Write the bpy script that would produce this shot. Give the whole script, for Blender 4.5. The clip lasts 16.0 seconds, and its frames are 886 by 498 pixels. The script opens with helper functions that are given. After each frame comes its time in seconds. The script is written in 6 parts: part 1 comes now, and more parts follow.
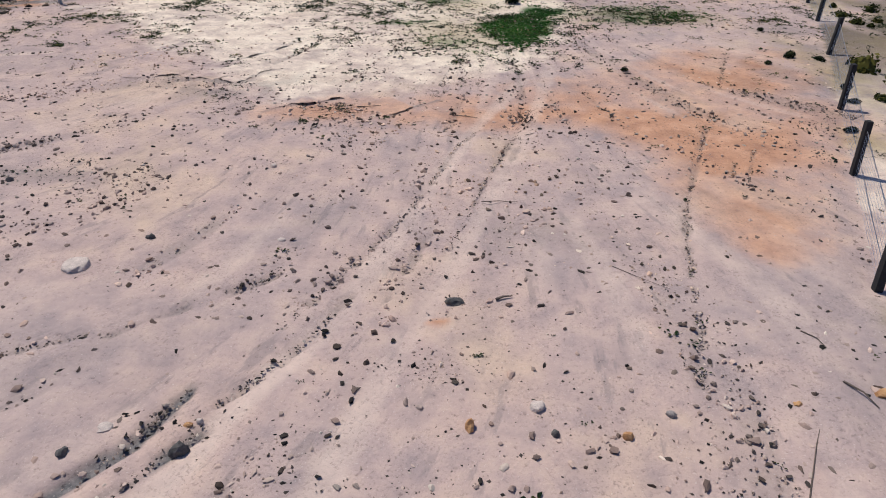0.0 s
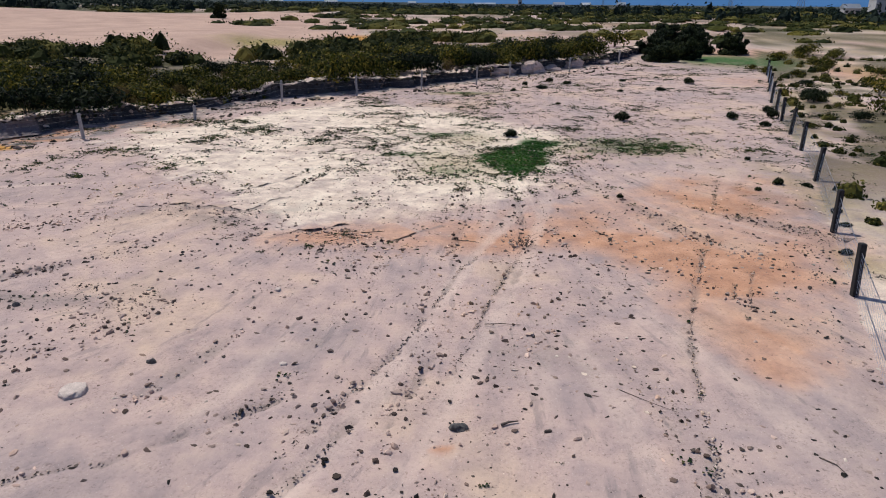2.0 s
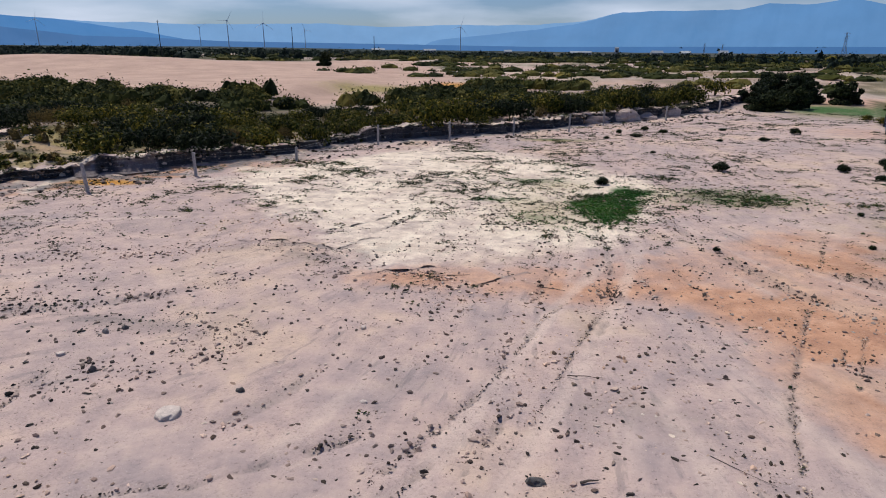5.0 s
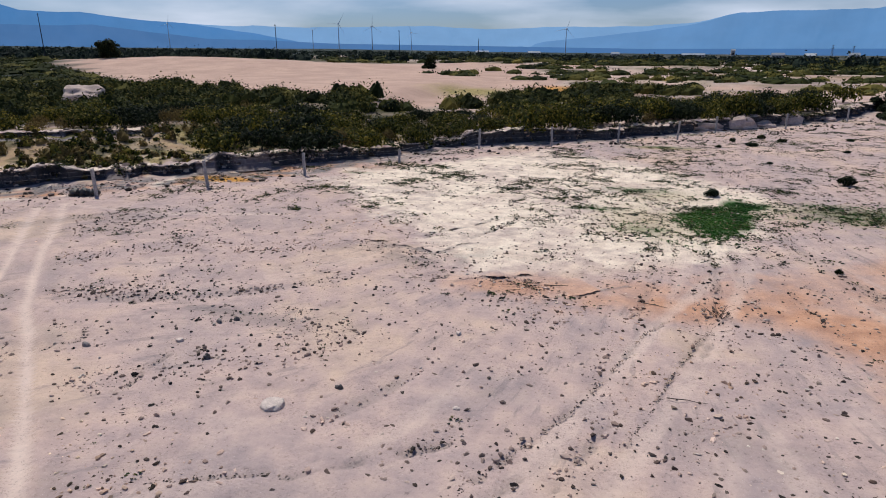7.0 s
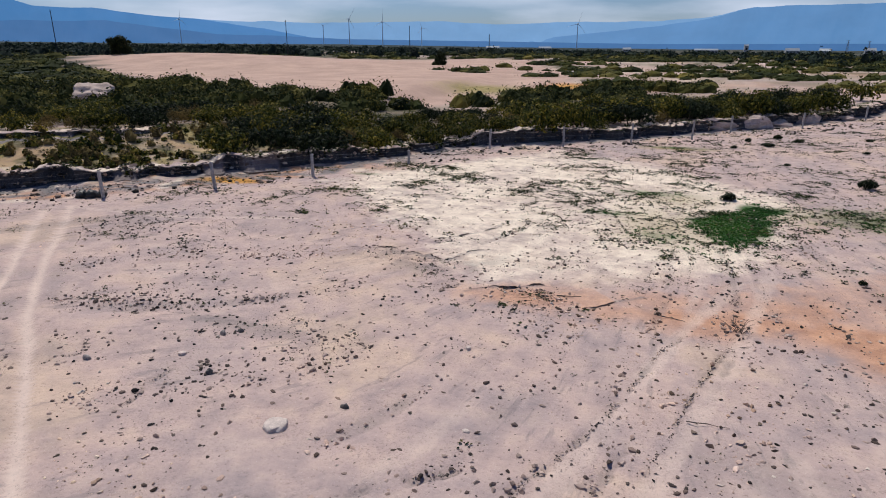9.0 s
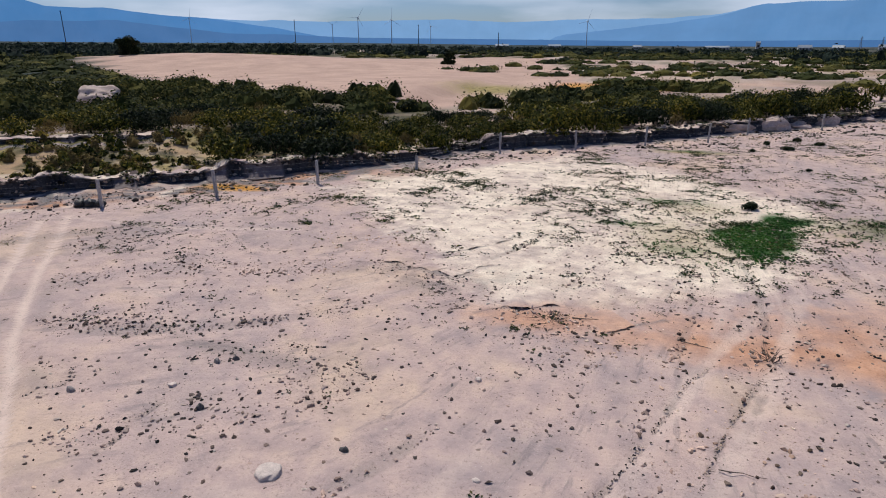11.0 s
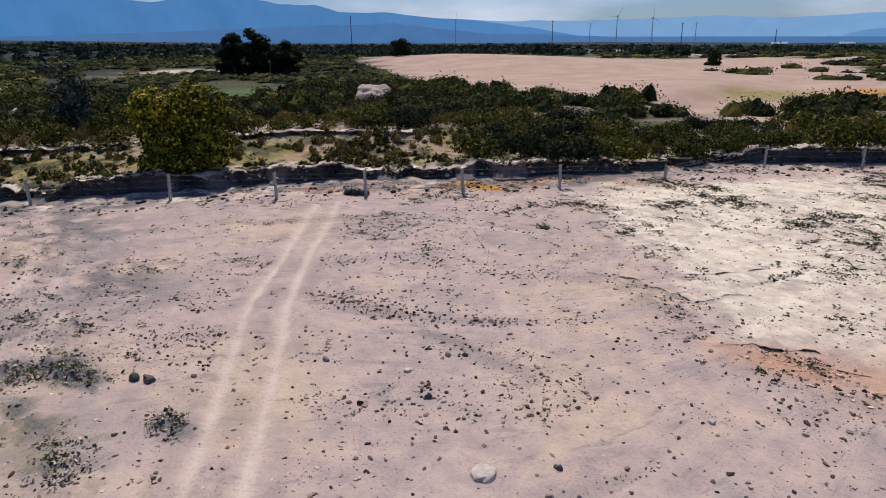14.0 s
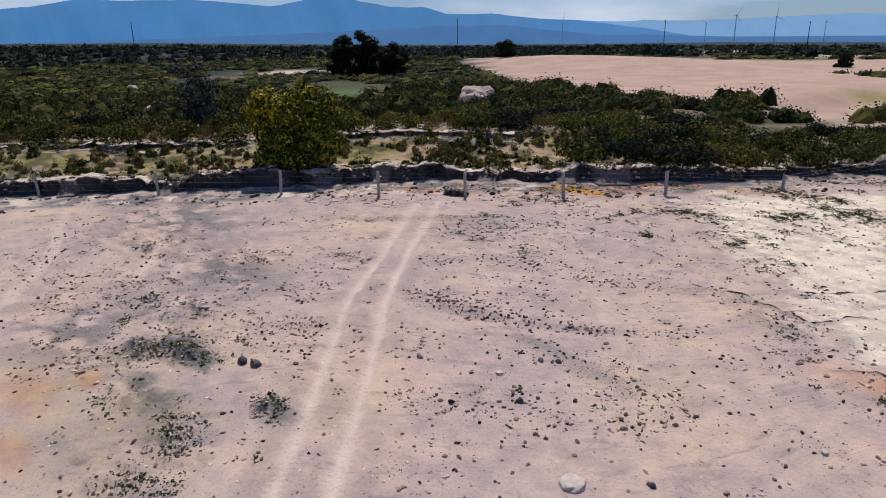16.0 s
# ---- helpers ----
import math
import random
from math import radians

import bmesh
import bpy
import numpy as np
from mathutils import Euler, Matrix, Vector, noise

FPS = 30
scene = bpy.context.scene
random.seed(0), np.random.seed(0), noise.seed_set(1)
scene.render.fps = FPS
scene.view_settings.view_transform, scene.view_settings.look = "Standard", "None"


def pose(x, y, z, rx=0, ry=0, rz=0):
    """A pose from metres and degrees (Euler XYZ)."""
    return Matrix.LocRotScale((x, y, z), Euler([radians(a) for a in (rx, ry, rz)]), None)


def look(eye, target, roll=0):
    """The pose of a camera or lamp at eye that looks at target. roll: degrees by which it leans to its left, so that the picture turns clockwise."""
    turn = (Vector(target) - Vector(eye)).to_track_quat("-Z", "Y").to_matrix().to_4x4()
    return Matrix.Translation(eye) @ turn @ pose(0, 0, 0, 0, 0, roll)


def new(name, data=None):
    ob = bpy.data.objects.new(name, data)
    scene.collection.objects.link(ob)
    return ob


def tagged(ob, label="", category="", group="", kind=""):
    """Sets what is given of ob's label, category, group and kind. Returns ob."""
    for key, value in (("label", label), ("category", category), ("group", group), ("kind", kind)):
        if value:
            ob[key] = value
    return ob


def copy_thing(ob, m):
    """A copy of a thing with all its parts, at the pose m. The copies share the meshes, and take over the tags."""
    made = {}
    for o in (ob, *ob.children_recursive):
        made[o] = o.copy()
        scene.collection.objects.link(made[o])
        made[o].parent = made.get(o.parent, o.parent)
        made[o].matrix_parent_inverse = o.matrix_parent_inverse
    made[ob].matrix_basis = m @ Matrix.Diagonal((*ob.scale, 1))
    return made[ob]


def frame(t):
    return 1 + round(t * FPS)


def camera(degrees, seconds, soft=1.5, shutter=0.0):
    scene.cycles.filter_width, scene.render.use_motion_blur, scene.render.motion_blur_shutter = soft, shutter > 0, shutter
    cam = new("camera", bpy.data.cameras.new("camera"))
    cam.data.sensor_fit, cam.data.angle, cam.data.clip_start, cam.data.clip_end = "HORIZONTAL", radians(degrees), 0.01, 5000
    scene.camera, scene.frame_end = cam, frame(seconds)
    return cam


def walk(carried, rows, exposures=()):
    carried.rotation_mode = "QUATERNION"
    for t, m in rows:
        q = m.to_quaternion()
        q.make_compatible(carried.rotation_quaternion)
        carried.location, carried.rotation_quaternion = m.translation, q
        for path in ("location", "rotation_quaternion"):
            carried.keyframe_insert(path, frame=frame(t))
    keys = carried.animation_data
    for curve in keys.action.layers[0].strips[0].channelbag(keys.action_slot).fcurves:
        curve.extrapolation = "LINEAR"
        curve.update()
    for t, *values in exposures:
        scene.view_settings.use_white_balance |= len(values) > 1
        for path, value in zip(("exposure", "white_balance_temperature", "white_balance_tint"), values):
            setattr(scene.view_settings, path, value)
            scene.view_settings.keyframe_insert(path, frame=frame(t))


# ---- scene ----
cam = camera(69.5, 16.0, soft=1.0)
PATH = [
    (0, (0.079, 0.571, 7.639), (0.1, 2.252, 6.555), 0.5),
    (0.5, (0.02, 0.525, 7.653), (0.039, 2.246, 6.634), 0.5),
    (1, (-0.017, 0.501, 7.668), (0.005, 2.28, 6.756), 0.4),
    (1.5, (0.035, 0.481, 7.667), (0.051, 2.316, 6.872), 0.2),
    (2, (0.058, 0.502, 7.649), (0.072, 2.36, 6.908), 0.1),
    (2.5, (0.034, 0.537, 7.69), (0.044, 2.42, 7.015), 0.1),
    (3, (0.028, 0.5, 7.676), (0.033, 2.404, 7.062), 0.1),
    (3.5, (0.021, 0.325, 7.649), (0.026, 2.228, 7.035), 0.0),
    (4, (0.025, 0.336, 7.639), (0.003, 2.239, 7.026), 0.0),
    (4.5, (0.027, 0.411, 7.641), (-0.09, 2.311, 7.028), -0.0),
    (5, (0.094, 0.497, 7.691), (-0.164, 2.383, 7.078), -0.1),
    (7.5, (-0.024, 0.479, 7.886), (-0.588, 2.299, 7.279), -0.3),
    (8, (0.013, 0.548, 7.907), (-0.556, 2.365, 7.297), -0.4),
    (8.5, (-0.081, 0.776, 8.009), (-0.654, 2.591, 7.393), -0.3),
    (11, (-0.61, 2.472, 8.368), (-1.212, 4.274, 7.744), -0.5),
    (11.5, (-0.643, 2.468, 8.392), (-1.296, 4.253, 7.768), -0.5),
    (12, (-0.654, 2.46, 8.427), (-1.377, 4.217, 7.803), -0.6),
    (12.5, (-0.67, 2.431, 8.486), (-1.515, 4.134, 7.863), -0.7),
    (13, (-0.662, 2.464, 8.552), (-1.627, 4.101, 7.93), -0.9),
    (13.5, (-0.698, 2.499, 8.617), (-1.803, 4.048, 7.998), -1.0),
    (14, (-0.749, 2.575, 8.674), (-1.978, 4.027, 8.058), -1.1),
    (14.5, (-0.752, 2.571, 8.691), (-2.036, 3.977, 8.077), -1.2),
    (15, (-0.747, 2.533, 8.739), (-2.076, 3.896, 8.127), -1.1),
    (15.5, (-0.733, 2.539, 8.77), (-2.123, 3.842, 8.16), -1.2),
    (16, (-0.738, 2.508, 8.732), (-2.182, 3.751, 8.125), -1.3),
]
walk(cam, [(t, look(eye, target, roll)) for t, eye, target, roll in PATH])
# ---- world, sun, exposure ----
SUN_EL, SUN_AZ = radians(60), radians(-46)      # high sun, ahead and to the left of the first view
world = bpy.data.worlds.new("sky")
scene.world = world
world.use_nodes = True
wn, wl = world.node_tree.nodes, world.node_tree.links
background = wn["Background"]
sky = wn.new("ShaderNodeTexSky")
sky.sky_type, sky.sun_disc = "NISHITA", False
sky.sun_elevation, sky.sun_rotation = SUN_EL, SUN_AZ % (2 * math.pi)
sky.air_density, sky.dust_density, sky.ozone_density = 1.0, 0.4, 3.0
wco = wn.new("ShaderNodeTexCoord")
wmap = wn.new("ShaderNodeMapping")
wmap.inputs["Scale"].default_value = (1.0, 1.0, 5.0)
wmap.inputs["Location"].default_value = (0.3, 0.15, 0.1)
wnoise = wn.new("ShaderNodeTexNoise")
wnoise.inputs["Scale"].default_value, wnoise.inputs["Detail"].default_value = 2.6, 7
wramp = wn.new("ShaderNodeValToRGB")
wramp.color_ramp.elements[0].position, wramp.color_ramp.elements[1].position = 0.43, 0.68
wmix = wn.new("ShaderNodeMixRGB")
wmix.inputs["Color2"].default_value = (15.0, 17.0, 20.8, 1)     # sunlit cloud
wl.new(wco.outputs["Generated"], wmap.inputs["Vector"])
wl.new(wmap.outputs["Vector"], wnoise.inputs["Vector"])
wl.new(wnoise.outputs["Fac"], wramp.inputs["Fac"])
wsplit = wn.new("ShaderNodeSeparateXYZ")                       # the clouds bank up over the hills, clear sky overhead
wl.new(wco.outputs["Generated"], wsplit.inputs[0])
wlow = wn.new("ShaderNodeMapRange")
for slot, value in (("From Min", 0.10), ("From Max", 0.42), ("To Min", 1.0), ("To Max", 0.06)):
    wlow.inputs[slot].default_value = value
wl.new(wsplit.outputs["Z"], wlow.inputs["Value"])
wbank = wn.new("ShaderNodeMath")
wbank.operation = "MULTIPLY"
wl.new(wramp.outputs["Color"], wbank.inputs[0])
wl.new(wlow.outputs["Result"], wbank.inputs[1])
wl.new(wbank.outputs[0], wmix.inputs["Fac"])
wtint = wn.new("ShaderNodeMixRGB")
wtint.blend_type = "MULTIPLY"
wtint.inputs["Fac"].default_value = 1
wtint.inputs["Color2"].default_value = (1.05, 1.32, 1.95, 1)   # blue humid air
wl.new(sky.outputs["Color"], wtint.inputs["Color1"])
wl.new(wtint.outputs["Color"], wmix.inputs["Color1"])
wl.new(wmix.outputs["Color"], background.inputs["Color"])
background.inputs["Strength"].default_value = 0.040
sun = new("sun", bpy.data.lights.new("sun", "SUN"))
sun.data.energy, sun.data.angle, sun.data.color = 3.9, radians(0.5), (1.0, 0.945, 0.85)
sun_way = Vector((math.sin(SUN_AZ) * math.cos(SUN_EL), math.cos(SUN_AZ) * math.cos(SUN_EL), math.sin(SUN_EL)))
sun.matrix_world = look(sun_way * 60, (0, 0, 0))


# ---- small tools ----
def vnoise(x, y, seed=0):
    """Smooth value noise, 0 to 1, on arrays."""
    x, y = np.asarray(x, float), np.asarray(y, float)
    xi, yi = np.floor(x).astype(np.int64), np.floor(y).astype(np.int64)
    fx, fy = x - xi, y - yi
    fx, fy = fx * fx * (3 - 2 * fx), fy * fy * (3 - 2 * fy)

    def h(a, b):
        n = (a * 374761393 + b * 668265263 + seed * 974634777) & 0x7FFFFFFF
        n = ((n ^ (n >> 13)) * 1274126177) & 0x7FFFFFFF
        n = ((n ^ (n >> 16)) * 974711) & 0x7FFFFFFF
        return (n & 0xFFFF) / 65535.0

    return ((h(xi, yi) * (1 - fx) + h(xi + 1, yi) * fx) * (1 - fy) + (h(xi, yi + 1) * (1 - fx) + h(xi + 1, yi + 1) * fx) * fy)


def fbm(x, y, seed=0, octaves=4):
    total, amp, norm = 0.0, 1.0, 0.0
    for k in range(octaves):
        total = total + amp * vnoise(x * 2 ** k, y * 2 ** k, seed + 17 * k)
        norm, amp = norm + amp, amp * 0.5
    return total / norm


def smooth(v, a, b):
    t = np.clip((v - a) / (b - a), 0, 1)
    return t * t * (3 - 2 * t)


def line_distance(x, y, pts):
    """Distance to a polyline and the side: positive to the left of its way."""
    best, side = np.full(np.shape(x), 1e9), np.zeros(np.shape(x))
    for (ax, ay), (bx, by) in zip(pts[:-1], pts[1:]):
        dx, dy = bx - ax, by - ay
        s = np.clip(((x - ax) * dx + (y - ay) * dy) / (dx * dx + dy * dy), 0, 1)
        d = np.hypot(x - ax - s * dx, y - ay - s * dy)
        cross = dx * (y - ay) - dy * (x - ax)
        near = d < best
        best, side = np.where(near, d, best), np.where(near, np.sign(cross), side)
    return best, side


def inside(x, y, poly):
    """Signed distance to a closed outline: positive within."""
    d, _ = line_distance(x, y, list(poly) + [poly[0]])
    odd = np.zeros(np.shape(x), bool)
    for (ax, ay), (bx, by) in zip(poly, list(poly[1:]) + [poly[0]]):
        hit = ((ay > y) != (by > y)) & (x < (bx - ax) * (y - ay) / ((by - ay) or 1e-9) + ax)
        odd ^= hit
    return np.where(odd, d, -d)


def quick_mesh(name, verts, faces, smooth_shade=False):
    """A mesh from arrays: verts (n, 3), faces (m, k)."""
    verts, faces = np.asarray(verts, np.float32), np.asarray(faces, np.int32)
    me = bpy.data.meshes.new(name)
    m, k = faces.shape
    me.vertices.add(len(verts))
    me.vertices.foreach_set("co", verts.ravel())
    me.loops.add(m * k)
    me.loops.foreach_set("vertex_index", faces.ravel())
    me.polygons.add(m)
    me.polygons.foreach_set("loop_start", np.arange(0, m * k, k, dtype=np.int32))
    me.polygons.foreach_set("loop_total", np.full(m, k, np.int32))
    me.polygons.foreach_set("use_smooth", np.full(m, smooth_shade, bool))
    me.update()
    me.validate()
    return me


def part(name, data, material, parent=None, label=""):
    """One mesh object, from a bmesh or a mesh, under a thing where one is given."""
    if isinstance(data, bmesh.types.BMesh):
        me = bpy.data.meshes.new(name)
        data.to_mesh(me)
        data.free()
        data = me
    if material and not data.materials:
        data.materials.append(material)
    ob = new(name, data)
    ob.parent = parent
    return tagged(ob, label)


def box_bm(sx, sy, sz, at=(0, 0, 0), bevel=0.0, bm=None):
    """A box that stands on at, bevelled."""
    bm = bm or bmesh.new()
    made = bmesh.ops.create_cube(bm, size=1, matrix=Matrix.Translation((at[0], at[1], at[2] + sz / 2)) @ Matrix.Diagonal((sx, sy, sz, 1)))
    if bevel:
        edges = list({e for v in made["verts"] for e in v.link_edges})
        bmesh.ops.bevel(bm, geom=edges, offset=bevel, segments=2, affect="EDGES")
    return bm


def tube(points, radii, sides=6):
    """Arrays of a tapering tube along points."""
    pts = [Vector(p) for p in points]
    verts, faces = [], []
    for i, p in enumerate(pts):
        way = (pts[min(i + 1, len(pts) - 1)] - pts[max(i - 1, 0)]).normalized()
        side = way.cross(Vector((0.31, 0.87, 0.4))).normalized()
        up = way.cross(side)
        for k in range(sides):
            a = 2 * math.pi * k / sides
            verts.append(p + (side * math.cos(a) + up * math.sin(a)) * radii[i])
    for i in range(len(pts) - 1):
        for k in range(sides):
            a, b = i * sides + k, i * sides + (k + 1) % sides
            faces.append((a, b, b + sides, a + sides))
    return [tuple(v) for v in verts], faces


def join(pieces):
    """Arrays of several (verts, faces) as one."""
    verts, faces = [], []
    for v, f in pieces:
        n = len(verts)
        verts += list(v)
        faces += [tuple(i + n for i in q) for q in f]
    return verts, faces


# ---- materials ----
def material(name):
    mat = bpy.data.materials.new(name)
    mat.use_nodes = True
    nt = mat.node_tree
    return mat, nt.nodes, nt.links, nt.nodes["Principled BSDF"]


def noise_node(n, l, vector, scale, detail=4, rough=0.55):
    node = n.new("ShaderNodeTexNoise")
    node.inputs["Scale"].default_value, node.inputs["Detail"].default_value, node.inputs["Roughness"].default_value = scale, detail, rough
    l.new(vector, node.inputs["Vector"])
    return node.outputs["Fac"]


def ramp_node(n, l, fac, stops):
    node = n.new("ShaderNodeValToRGB")
    while len(node.color_ramp.elements) < len(stops):
        node.color_ramp.elements.new(0.5)
    for e, (p, c) in zip(node.color_ramp.elements, stops):
        e.position, e.color = p, (*c, 1) if len(c) == 3 else c
    l.new(fac, node.inputs["Fac"])
    return node.outputs["Color"]


def mix_node(n, l, fac, a, b, how="MIX"):
    node = n.new("ShaderNodeMixRGB")
    node.blend_type = how
    for key, v in (("Fac", fac), ("Color1", a), ("Color2", b)):
        if isinstance(v, (int, float)):
            node.inputs[key].default_value = v
        elif isinstance(v, tuple):
            node.inputs[key].default_value = (*v, 1)
        else:
            l.new(v, node.inputs[key])
    return node.outputs["Color"]


def math_node(n, l, how, a, b):
    node = n.new("ShaderNodeMath")
    node.operation = how
    for i, v in enumerate((a, b)):
        if isinstance(v, (int, float)):
            node.inputs[i].default_value = v
        else:
            l.new(v, node.inputs[i])
    return node.outputs[0]


def bump_node(n, l, height, strength, distance, bsdf):
    node = n.new("ShaderNodeBump")
    node.inputs["Strength"].default_value, node.inputs["Distance"].default_value = strength, distance
    l.new(height, node.inputs["Height"])
    l.new(node.outputs["Normal"], bsdf.inputs["Normal"])


def soil_material():
    mat, n, l, bsdf = material("dry soil")
    pos = n.new("ShaderNodeNewGeometry").outputs["Position"]
    big, mid, fine, grain = (noise_node(n, l, pos, s, d, r) for s, d, r in ((0.16, 5, 0.6), (1.3, 6, 0.65), (9, 5, 0.7), (55, 3, 0.7)))

    def mask(name, soft=0.55):
        a = n.new("ShaderNodeAttribute")
        a.attribute_name = name
        broken = math_node(n, l, "ADD", a.outputs["Fac"], math_node(n, l, "MULTIPLY", math_node(n, l, "SUBTRACT", mid, 0.5), soft))
        got = math_node(n, l, "MULTIPLY", broken, math_node(n, l, "MINIMUM", math_node(n, l, "MULTIPLY", a.outputs["Fac"], 6), 1))
        node = n.new("ShaderNodeClamp")
        l.new(got, node.inputs["Value"])
        return node.outputs[0]

    col = ramp_node(n, l, big, [(0.38, (0.345, 0.285, 0.285)), (0.47, (0.445, 0.34, 0.318)), (0.53, (0.49, 0.365, 0.325)), (0.61, (0.585, 0.435, 0.32))])
    col = mix_node(n, l, 0.5, col, ramp_node(n, l, mid, [(0.33, (0.30, 0.24, 0.235)), (0.5, (0.475, 0.36, 0.325)), (0.68, (0.61, 0.465, 0.38))]))
    flow = n.new("ShaderNodeCombineXYZ")
    for slot, name, k in (("X", "across", 1.0), ("Y", "along", 1.0)):
        a = n.new("ShaderNodeAttribute")
        a.attribute_name = name
        l.new(a.outputs["Fac"], flow.inputs[slot])
    rows_fine, rows_wide = noise_node(n, l, flow.outputs[0], 3.6, 5, 0.65), noise_node(n, l, flow.outputs[0], 1.1, 4, 0.6)
    col = mix_node(n, l, 0.5, col, ramp_node(n, l, rows_wide, [(0.34, (0.80, 0.81, 0.82)), (0.5, (1.0, 1.0, 1.0)), (0.66, (1.10, 1.07, 1.02))]), "MULTIPLY")
    gated = math_node(n, l, "MULTIPLY", ramp_node(n, l, rows_fine, [(0.565, (0, 0, 0)), (0.63, (0.45, 0.45, 0.45))]), ramp_node(n, l, noise_node(n, l, pos, 0.4, 3, 0.5), [(0.42, (0.1, 0.1, 0.1)), (0.53, (1, 1, 1))]))
    col = mix_node(n, l, gated, col, (0.20, 0.175, 0.178))
    col = mix_node(n, l, mask("sand", 0.3), col, ramp_node(n, l, big, [(0.35, (0.40, 0.275, 0.22)), (0.65, (0.51, 0.355, 0.28))]))
    col = mix_node(n, l, mask("pale", 1.3), col, ramp_node(n, l, mid, [(0.3, (0.55, 0.44, 0.355)), (0.6, (0.80, 0.69, 0.56))]))
    col = mix_node(n, l, mask("orange", 1.1), col, ramp_node(n, l, mid, [(0.3, (0.36, 0.165, 0.085)), (0.65, (0.58, 0.34, 0.225))]))
    col = mix_node(n, l, mask("track", 0.25), col, ramp_node(n, l, mid, [(0.3, (0.55, 0.425, 0.37)), (0.7, (0.66, 0.53, 0.455))]))
    # dark grit and rubble, also used to paint shade at lips and hollows
    col = mix_node(n, l, mask("grit_shade", 1.0), col, ramp_node(n, l, fine, [(0.3, (0.075, 0.078, 0.085)), (0.7, (0.22, 0.205, 0.205))]))
    col = mix_node(n, l, mask("dry", 1.1), col, ramp_node(n, l, mid, [(0.32, (0.15, 0.135, 0.05)), (0.5, (0.28, 0.225, 0.085)), (0.7, (0.42, 0.33, 0.18))]))
    col = mix_node(n, l, mask("ochre", 0.4), col, ramp_node(n, l, mid, [(0.35, (0.42, 0.19, 0.03)), (0.65, (0.62, 0.33, 0.07))]))
    col = mix_node(n, l, mask("veg", 0.9), col, ramp_node(n, l, mid, [(0.35, (0.028, 0.035, 0.014)), (0.55, (0.07, 0.066, 0.03)), (0.72, (0.20, 0.17, 0.11))]))
    col = mix_node(n, l, mask("wood", 0.2), col, ramp_node(n, l, big, [(0.35, (0.012, 0.021, 0.018)), (0.65, (0.026, 0.038, 0.026))]))
    # near-black blue that paints the shade of the bank's face
    col = mix_node(n, l, mask("face_shade", 0.3), col, ramp_node(n, l, fine, [(0.3, (0.028, 0.032, 0.042)), (0.7, (0.09, 0.09, 0.10))]))
    col = mix_node(n, l, mask("green", 1.2), col, ramp_node(n, l, fine, [(0.3, (0.025, 0.07, 0.02)), (0.7, (0.08, 0.16, 0.05))]))
    col = mix_node(n, l, 0.8, col, ramp_node(n, l, fine, [(0.3, (0.52, 0.50, 0.50)), (0.41, (0.98, 0.98, 0.98)), (0.75, (1.08, 1.07, 1.06))]), "MULTIPLY")
    col = mix_node(n, l, 0.12, col, ramp_node(n, l, grain, [(0.3, (0.66, 0.65, 0.65)), (0.6, (1.08, 1.08, 1.08))]), "MULTIPLY")
    speck = noise_node(n, l, pos, 21, 2, 0.5)
    stony = ramp_node(n, l, noise_node(n, l, pos, 0.55, 4, 0.6), [(0.42, (0, 0, 0)), (0.60, (1, 1, 1))])
    col = mix_node(n, l, math_node(n, l, "MULTIPLY", stony, ramp_node(n, l, speck, [(0.58, (0, 0, 0)), (0.65, (0.38, 0.38, 0.38))])), col, (0.16, 0.125, 0.115))
    col = mix_node(n, l, ramp_node(n, l, noise_node(n, l, pos, 33, 1, 0.5), [(0.69, (0, 0, 0)), (0.74, (0.4, 0.4, 0.4))]), col, (0.66, 0.58, 0.53))
    l.new(col, bsdf.inputs["Base Color"])
    bsdf.inputs["Roughness"].default_value = 0.95
    bsdf.inputs["Specular IOR Level"].default_value = 0.15
    clod = n.new("ShaderNodeTexVoronoi")
    clod.inputs["Scale"].default_value, clod.inputs["Randomness"].default_value = 15.0, 1.0
    warp = n.new("ShaderNodeMixRGB")
    warp.inputs["Fac"].default_value = 0.08
    l.new(pos, warp.inputs["Color1"])
    wn2 = n.new("ShaderNodeTexNoise")
    wn2.inputs["Scale"].default_value = 5
    l.new(pos, wn2.inputs["Vector"])
    l.new(wn2.outputs["Color"], warp.inputs["Color2"])
    l.new(warp.outputs["Color"], clod.inputs["Vector"])
    lumps = math_node(n, l, "MULTIPLY", math_node(n, l, "SUBTRACT", 0.5, clod.outputs["Distance"]), math_node(n, l, "MULTIPLY", stony, 0.12))
    height = math_node(n, l, "ADD", math_node(n, l, "ADD", math_node(n, l, "MULTIPLY", fine, 0.6), lumps), math_node(n, l, "SUBTRACT", math_node(n, l, "MULTIPLY", grain, 0.05), math_node(n, l, "MULTIPLY", rows_fine, math_node(n, l, "SUBTRACT", 0.6, math_node(n, l, "MULTIPLY", mask("sand", 0.0), 0.6)))))
    bump_node(n, l, height, 0.8, 0.06, bsdf)
    return mat


